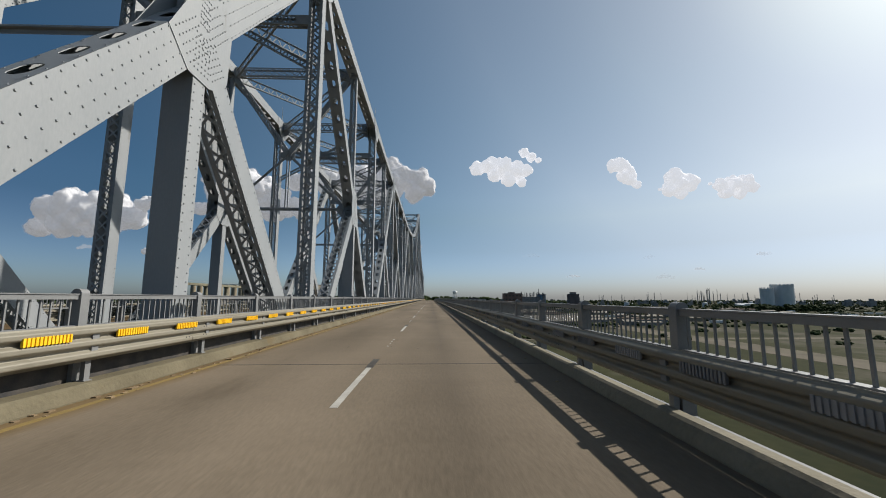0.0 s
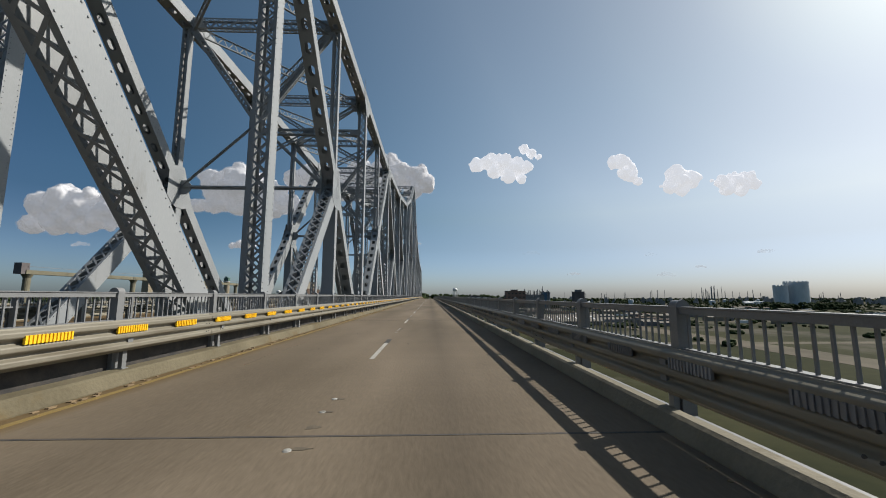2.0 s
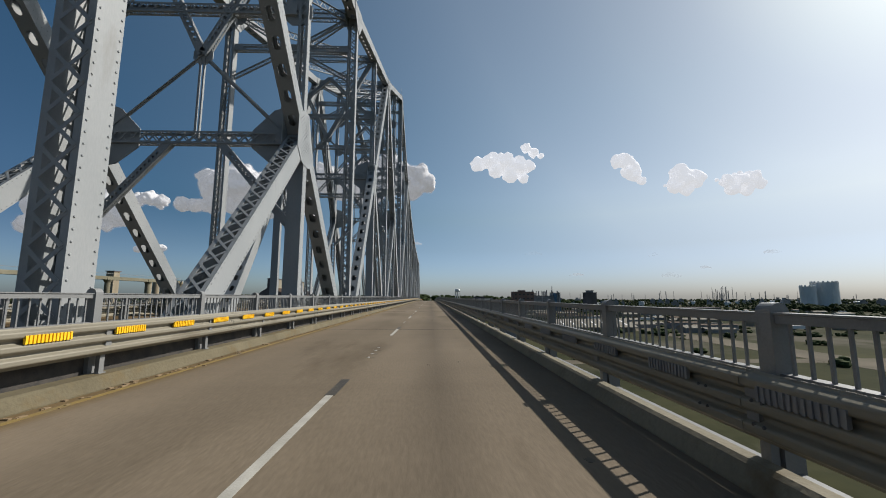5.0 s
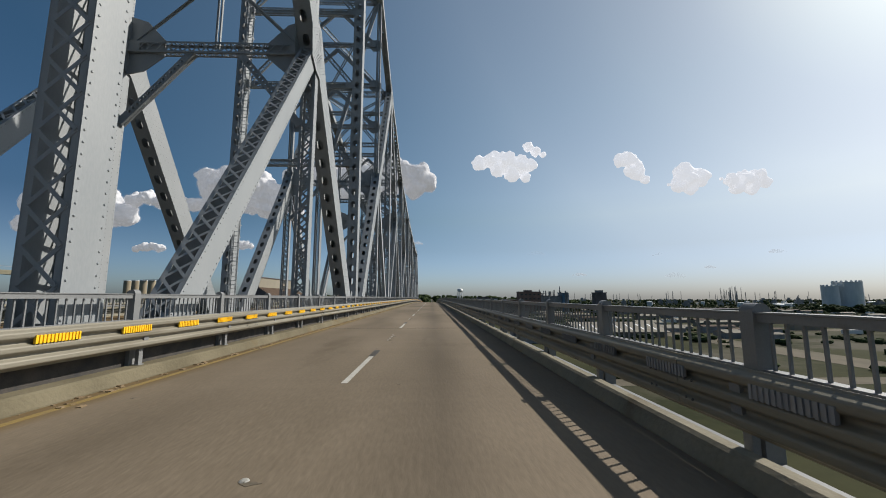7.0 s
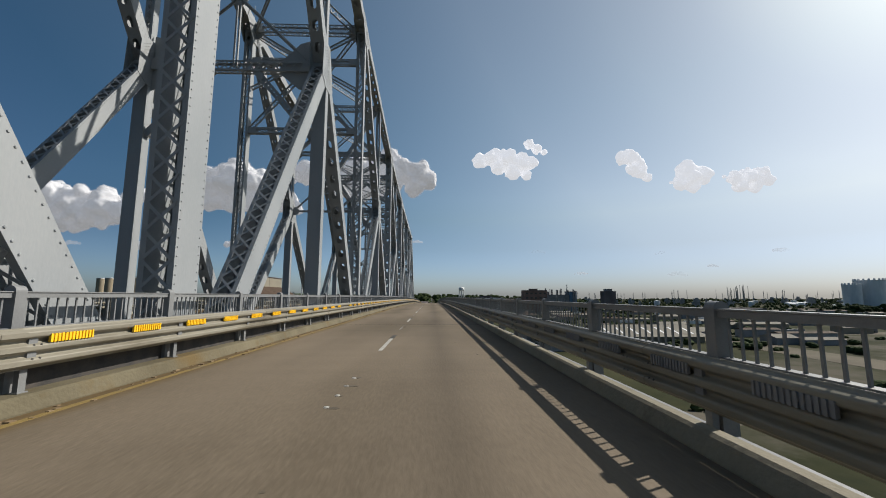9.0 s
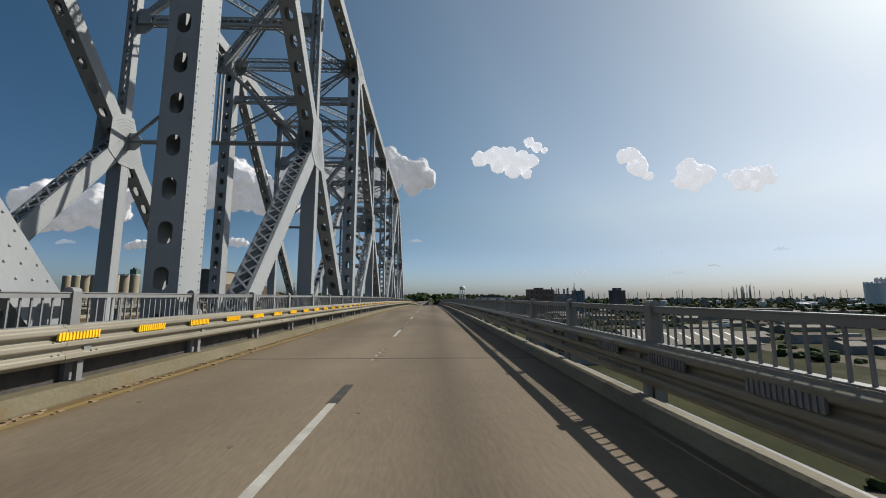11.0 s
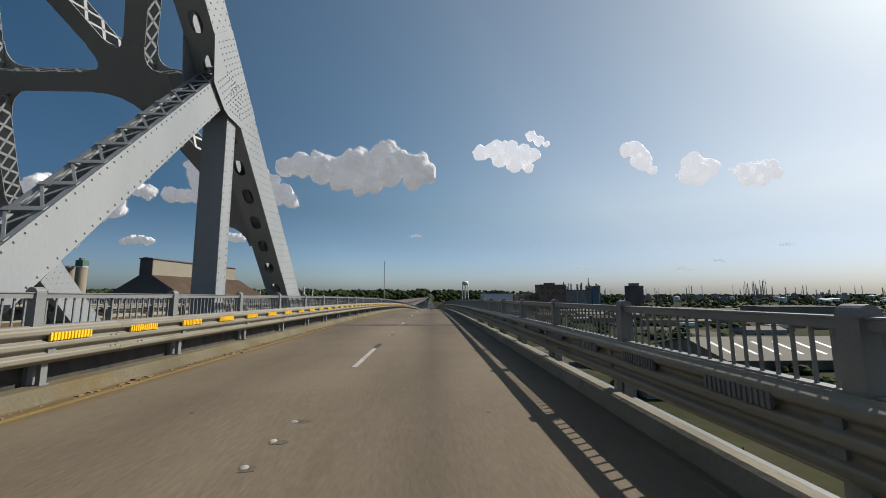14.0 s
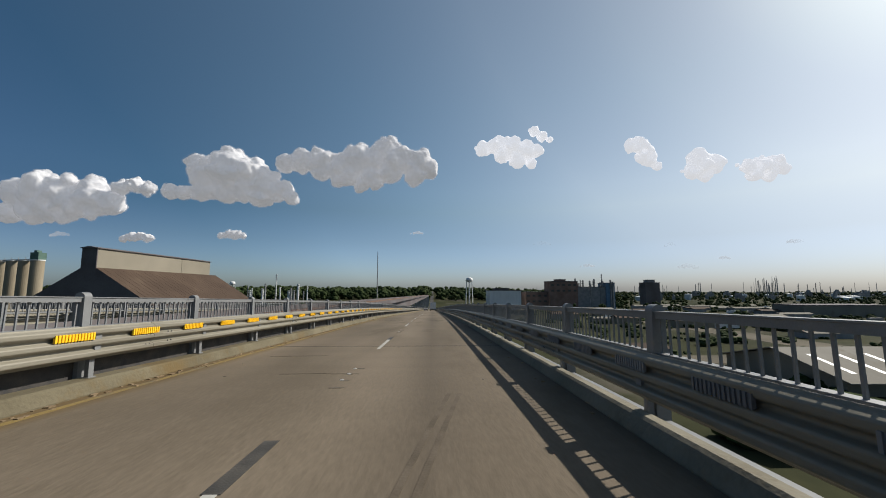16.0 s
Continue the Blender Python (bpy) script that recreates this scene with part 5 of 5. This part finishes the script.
for k in range(110):
    u = rnd.uniform(0.2, 1.2)
    y = rnd.uniform(1300, 2000)
    x, w, h = u * y, rnd.uniform(6, 24), rnd.uniform(6, 24)
    if k % 3:
        t = thing("refinery_unit", "boxy grey refinery unit far off", "industrial building", "refinery units")
        part("frame", Mesh().box((x, y, GROUND - 0.3), (x + w, y + w * 0.6, GROUND + h)), PLANT, t)
        part("upper_deck", Mesh().box((x + w * 0.2, y + 1, GROUND + h), (x + w * 0.7, y + w * 0.4, GROUND + h * 1.35)), PLANT, t)
    else:
        cylinder_tank("storage_tank", "low white refinery storage tank", "tank", x, y, w * 0.7, GROUND - 0.3, GROUND + h * 0.8, WHITE, "refinery tanks")
# left-hand skyline buildings
for k in range(34):
    u = rnd.uniform(-1.25, -0.35)
    y = rnd.uniform(700, 1500)
    x, w, h = u * y, rnd.uniform(8, 26), rnd.uniform(8, 26)
    if k % 4 == 0:
        cylinder_tank("storage_tank", "pale round storage tank among low works", "tank", x, y, w * 0.5, GROUND - 0.3, GROUND + h, WHITE, "works tanks")
    else:
        t = thing("works_building", "low grey works building on the far bank", "industrial building", "works buildings")
        part("wall", Mesh().box((x, y, GROUND - 0.3), (x + w, y + w, GROUND + h)), PLANT, t)
        part("roof", Mesh().box((x - 0.4, y - 0.4, GROUND + h), (x + w + 0.4, y + w + 0.4, GROUND + h + 0.8)), SHED_DARK, t)
# pale low roofs, roads and parked rail cars scattered on the right-hand plain
for k in range(40):
    x, y = rnd.uniform(150, 900), rnd.uniform(430, 1000)
    t = thing("yard_car", "pale box car standing in the works yard", "rail car", "yard cars")
    L = rnd.uniform(10, 22)
    part("body", Mesh().box((x, y, GROUND + 0.9), (x + L, y + 3, GROUND + 4.2)), WHITE if k % 2 else PLANT, t)
    part("bogie", Mesh().box((x + 1, y + 0.4, GROUND - 0.1), (x + 3.5, y + 2.6, GROUND + 0.95)), JOINT, t)
    part("bogie", Mesh().box((x + L - 3.5, y + 0.4, GROUND - 0.1), (x + L - 1, y + 2.6, GROUND + 0.95)), JOINT, t)
for k in range(80):
    y = rnd.uniform(430, 1050)
    x = rnd.uniform(0.13, 0.95) * y
    L, w, h = rnd.uniform(12, 46), rnd.uniform(7, 15), rnd.uniform(3, 6)
    t = thing("yard_shed", "low works shed with a pale sheet roof" if k % 3 else "low works shed with a rusty brown roof", "shed", "yard sheds")
    part("wall", Mesh().box((x, y, GROUND - 0.3), (x + L, y + w, GROUND + h)), SHED_WALL if k % 2 else PLANT, t)
    part("roof", Mesh().prism([(x - 0.5, y - 0.5, GROUND + h), (x - 0.5, y + w / 2, GROUND + h + w * 0.16), (x - 0.5, y + w + 0.5, GROUND + h)], (1, 0, 0), L + 1), PALE_ROOF if k % 3 else SHED_ROOF, t)
for k, (x0, x1, y0, y1) in enumerate(((60, 1200, 300, 312), (60, 1200, 520, 540), (200, 230, 100, 1000), (-500, -60, 480, 492))):
    tagged(part("yard_road", Mesh().box((x0, y0, GROUND - 0.2), (x1, y1, GROUND + 0.05 + 0.03 * k)), DIRT), "pale dirt yard road on the plain", "yard road", kind="structure")

# elevated gallery by the river, seen through the truss
gallery = thing("river_gallery", "old beige concrete gallery raised on round columns", "gallery")
for k in range(8):
    yk = 152 + 18.6 * k
    part("column", Mesh().tube((-110, yk, GROUND - 0.3), (-110, yk, 7.4), 0.85, 0.8, 16), OLD_CONCRETE, gallery)
    part("column_head", Mesh().tube((-110, yk, 6.4), (-110, yk, 7.4), 0.8, 1.3, 16), OLD_CONCRETE, gallery)
for k in range(7):
    part("beam", Mesh().box((-111.2, 150.5 + 18.6 * k, 7.4), (-108.8, 168.95 + 18.6 * k, 8.5)), OLD_CONCRETE, gallery)
part("drive_house", Mesh().box((-111, 149.3, 7.4), (-109, 151.4, 10.4)), SHED_DARK, gallery)
part("handrail", Mesh().box((-108.95, 151, 9.4), (-108.85, 281, 9.5)), PLANT, gallery)

# ---- clouds: lumps of many small puffs, flat below ----
def cloud_material(name, cover, size, light=0.2):
    """White vapour, thinned by a ragged pattern of gaps where cover is below one."""
    m = bpy.data.materials.new(name)
    m.use_nodes = True
    nt = m.node_tree
    link = nt.links.new
    b = nt.nodes["Principled BSDF"]
    b.inputs["Base Color"].default_value = (0.44, 0.44, 0.45, 1)
    b.inputs["Roughness"].default_value = 1.0
    b.inputs["Specular IOR Level"].default_value = 0.0
    # added glow in place of sunlight scattered inside the vapour
    b.inputs["Emission Color"].default_value = (0.94, 0.95, 1.0, 1)
    b.inputs["Emission Strength"].default_value = light
    out = b.outputs[0]
    if cover < 1:
        geo = nt.nodes.new("ShaderNodeNewGeometry")
        ns = nt.nodes.new("ShaderNodeTexNoise")
        ns.inputs["Scale"].default_value, ns.inputs["Detail"].default_value = 1 / size, 1.5
        link(geo.outputs["Position"], ns.inputs["Vector"])
        mr = nt.nodes.new("ShaderNodeMapRange")
        mr.inputs["From Min"].default_value, mr.inputs["From Max"].default_value = 0.40, 0.66
        mr.inputs["To Min"].default_value, mr.inputs["To Max"].default_value = 0.0, cover
        link(ns.outputs["Fac"], mr.inputs["Value"])
        gap = nt.nodes.new("ShaderNodeBsdfTransparent")
        thin = nt.nodes.new("ShaderNodeMixShader")
        link(mr.outputs["Result"], thin.inputs[0])
        link(gap.outputs[0], thin.inputs[1])
        link(out, thin.inputs[2])
        out = thin.outputs[0]
    link(out, nt.nodes["Material Output"].inputs["Surface"])
    return m


# shaded clouds on the blue side of the sky, and sunlit ones towards the sun, their light an added glow
CLOUD = [cloud_material("cloud", 1, 1, 0.22), cloud_material("cloud_fringe", 0.5, 220.0, 0.22)]
SUN_GLOW_CLOUD = [cloud_material("sun_glow_cloud", 1, 1, 0.56)]
THIN = cloud_material("thin_cloud", 0.42, 900.0, 0.34)
CLOUD_EYE, CLOUD_FAR = Vector((0.2, 359.0, 0.2)), 4150.0


def puff(m, c, rr, rnd):
    off = Vector((rnd.random(), rnd.random(), rnd.random())) * 100
    vs, fs = BALL
    out = []
    for d in vs:
        g = noise.noise(d * 1.7 + off) * 0.35 + noise.noise(d * 4.5 + off) * 0.18
        out.append(c + d * (rr * (1 + g)))
    m.add(out, fs)


ball = bmesh.new()
bmesh.ops.create_icosphere(ball, subdivisions=2, radius=1.0)
BALL = ([v.co.copy() for v in ball.verts], [tuple(v.index for v in f.verts) for f in ball.faces])
ball.free()
fluff = bpy.data.textures.new("fluff", "CLOUDS")
fluff.noise_scale, fluff.noise_depth = 110.0, 2
wisp = bpy.data.textures.new("wisp", "CLOUDS")
wisp.noise_scale, wisp.noise_depth = 38.0, 2


def cloud(seed, lobes, thin=False):
    """Heaped billows round the lobes (bearing, height and radius as slopes), crumbling into small shreds at the rim."""
    rnd = random.Random(seed)
    look_of = SUN_GLOW_CLOUD if lobes[0][0] > 0.1 else CLOUD
    m = Mesh()
    for px, pz, pr in lobes:
        c = CLOUD_EYE + Vector((px, 1.0, pz)) * CLOUD_FAR
        r = pr * CLOUD_FAR * (1.22 if not thin else 1.0)
        puff(m, c, r * 0.9, rnd)
        for k in range(9):
            d = Vector((rnd.gauss(0, 1), rnd.gauss(0, 0.7), rnd.gauss(0.45, 0.8))).normalized()
            q = r * rnd.uniform(0.2, 0.42)
            puff(m, c + d * (r * 1.02 - q * 0.75), q, rnd)
    m.smooth = True
    big = max(q[2] for q in lobes) * CLOUD_FAR
    ob = tagged(part("cloud", m, THIN if thin else look_of[0]), "faint thin low cloud" if thin else "white fair-weather cumulus cloud with a pale grey base", "cloud", "clouds", "backdrop")
    shells = [(ob, 0.0)]
    if look_of is CLOUD and not thin:
        shells.append((part("fringe", ob.data.copy(), None, ob, "thin vapour round the cloud"), 11.0))
        shells[-1][0].data.materials[0] = look_of[1]
    for o, grow in shells:
        md = o.modifiers.new("join", "REMESH")
        md.mode, md.voxel_size, md.use_smooth_shade = "VOXEL", max(5.0, min(12.0, big / 11)), True
        md = o.modifiers.new("soften", "SMOOTH")
        md.factor, md.iterations = 0.6, 13
        for name, tex, size in (("billow", fluff, min(40.0, big * 0.24)), ("fray", wisp, min(6.0, big * 0.05) * (1 + 0.1 * grow))):
            md = o.modifiers.new(name, "DISPLACE")
            md.texture, md.texture_coords, md.strength, md.mid_level = tex, "GLOBAL", size, 0.5 - (grow / size if name == "billow" else 0)
    return ob


cloud(40, ((-1.077, 0.248, 0.037), (-1.020, 0.259, 0.043), (-0.961, 0.248, 0.044), (-0.900, 0.264, 0.029), (-0.894, 0.229, 0.038), (-0.846, 0.226, 0.029), (-1.043, 0.206, 0.032), (-0.971, 0.206, 0.032), (-1.107, 0.198, 0.023), (-0.925, 0.222, 0.034), (-1.000, 0.226, 0.040)))
cloud(41, ((-0.825, 0.269, 0.018), (-0.789, 0.276, 0.019), (-0.756, 0.265, 0.016)))
cloud(42, ((-0.696, 0.258, 0.019), (-0.662, 0.254, 0.018), (-0.635, 0.336, 0.022), (-0.622, 0.313, 0.030), (-0.596, 0.302, 0.045), (-0.548, 0.316, 0.051), (-0.497, 0.298, 0.048), (-0.452, 0.288, 0.036),
           (-0.459, 0.253, 0.030), (-0.397, 0.266, 0.021), (-0.378, 0.242, 0.018), (-0.552, 0.262, 0.030), (-0.622, 0.260, 0.022), (-0.500, 0.266, 0.032), (-0.422, 0.262, 0.024), (-0.585, 0.270, 0.030)))
cloud(43, ((-0.399, 0.338, 0.023), (-0.354, 0.345, 0.027), (-0.308, 0.342, 0.032), (-0.254, 0.330, 0.032), (-0.197, 0.343, 0.040), (-0.156, 0.348, 0.031), (-0.124, 0.379, 0.029), (-0.093, 0.347, 0.037),
           (-0.041, 0.343, 0.034), (-0.010, 0.326, 0.025), (-0.048, 0.310, 0.026), (-0.117, 0.318, 0.028), (-0.193, 0.283, 0.020), (-0.253, 0.295, 0.020), (-0.155, 0.286, 0.018), (-0.222, 0.306, 0.028), (-0.300, 0.316, 0.022), (-0.165, 0.306, 0.027)))
cloud(44, ((0.137, 0.385, 0.020), (0.177, 0.395, 0.023), (0.216, 0.389, 0.027), (0.255, 0.379, 0.025), (0.286, 0.380, 0.017), (0.231, 0.353, 0.020), (0.269, 0.344, 0.013), (0.189, 0.367, 0.020)))
cloud(45, ((0.280, 0.436, 0.013), (0.300, 0.422, 0.013), (0.323, 0.412, 0.008)))
cloud(46, ((0.549, 0.397, 0.018), (0.572, 0.399, 0.021), (0.593, 0.380, 0.021), (0.601, 0.357, 0.018), (0.622, 0.339, 0.011), (0.580, 0.366, 0.016)))
cloud(47, ((0.738, 0.365, 0.024), (0.744, 0.339, 0.029), (0.777, 0.349, 0.026), (0.717, 0.324, 0.018), (0.752, 0.318, 0.018), (0.689, 0.327, 0.006)))
cloud(48, ((0.880, 0.340, 0.018), (0.921, 0.344, 0.024), (0.960, 0.347, 0.024), (0.896, 0.319, 0.018), (0.935, 0.319, 0.018), (0.979, 0.336, 0.015), (0.847, 0.346, 0.006)))
# small low clouds towards the horizon
rc = random.Random(77)
for k, (px, pz) in enumerate(((-0.773, 0.139), (-0.530, 0.146), (-0.042, 0.151), (0.650, 0.123), (0.998, 0.134), (0.791, 0.087), (1.002, 0.078), (0.691, 0.064), (-0.972, 0.145), (0.415, 0.065), (-0.188, 0.096), (0.294, 0.125))):
    w = rc.uniform(0.014, 0.022) if k < 2 else rc.uniform(0.008, 0.014)
    cloud(60 + k, [(px + w * q * rc.uniform(0.85, 1.1), pz - 0.16 * w * abs(q) + rc.uniform(-0.1, 0.1) * w, w * (0.62 - 0.12 * abs(q)) * rc.uniform(0.8, 1.1)) for q in (-1.9, -1.1, -0.4, 0.4, 1.1, 1.8)], k > 1)


# ---- vehicles far ahead on the approach ----
def vehicle(x, y, length, width, height, mat, label, cat, truck):
    t = thing(cat, label, cat, at=pose(x, y, deck(y), math.degrees(math.atan(slope(y))), 0, 0))
    if truck:
        part("box_body", Mesh().box((-width / 2, 0, 0.95), (width / 2, length * 0.75, height)), mat, t)
        part("cab", Mesh().prism([(-width / 2, length * 0.77, 0.6), (-width / 2, length, 0.6), (-width / 2, length, 1.7), (-width / 2, length * 0.93, 2.7), (-width / 2, length * 0.77, 2.8)], (1, 0, 0), width), BLUE_BOX, t)
        part("chassis", Mesh().box((-0.5, 0.1, 0.55), (0.5, length * 0.95, 0.95)), JOINT, t)
    else:
        prof = [(0, 0.35), (0, 0.95), (0.25, 1.05), (0.9, 1.45), (2.3, 1.5), (3.1, 1.05), (4.4, 0.9), (4.5, 0.35)]
        part("body", Mesh().prism([(-width / 2, p, q) for p, q in prof], (1, 0, 0), width), mat, t)
        part("rear_window", Mesh().add([(-0.65, 0.27, 1.08), (0.65, 0.27, 1.08), (0.6, 0.84, 1.43), (-0.6, 0.84, 1.43)], [(0, 1, 2, 3)]), JOINT, t)
        for sx in (-0.6, 0.6):
            part("tail_lamp", Mesh().box((sx - 0.14, -0.02, 0.72), (sx + 0.14, 0.03, 0.88)), RUST, t)
    for yy in (length * 0.18, length * 0.8):
        for sx in (-1, 1):
            w = part("wheel", Mesh().tube((sx * (width / 2 - 0.22), yy, 0.36), (sx * width / 2, yy, 0.36), 0.36, 0.36, 14), TAR, t)
            part("rim", Mesh().tube((sx * width / 2, yy, 0.36), (sx * (width / 2 + 0.01), yy, 0.36), 0.2, 0.2, 10), PLANT, w)
    return t


vehicle(0.4, 520, 9.5, 2.5, 3.6, WHITE, "white box truck far ahead on the slope", "truck", True)
vehicle(-3.3, 556, 4.5, 1.8, 1.5, PLANT, "small grey saloon car in the other lane", "car", False)
vehicle(0.4, 590, 4.5, 1.8, 1.5, JOINT, "dark saloon car behind the truck", "car", False)
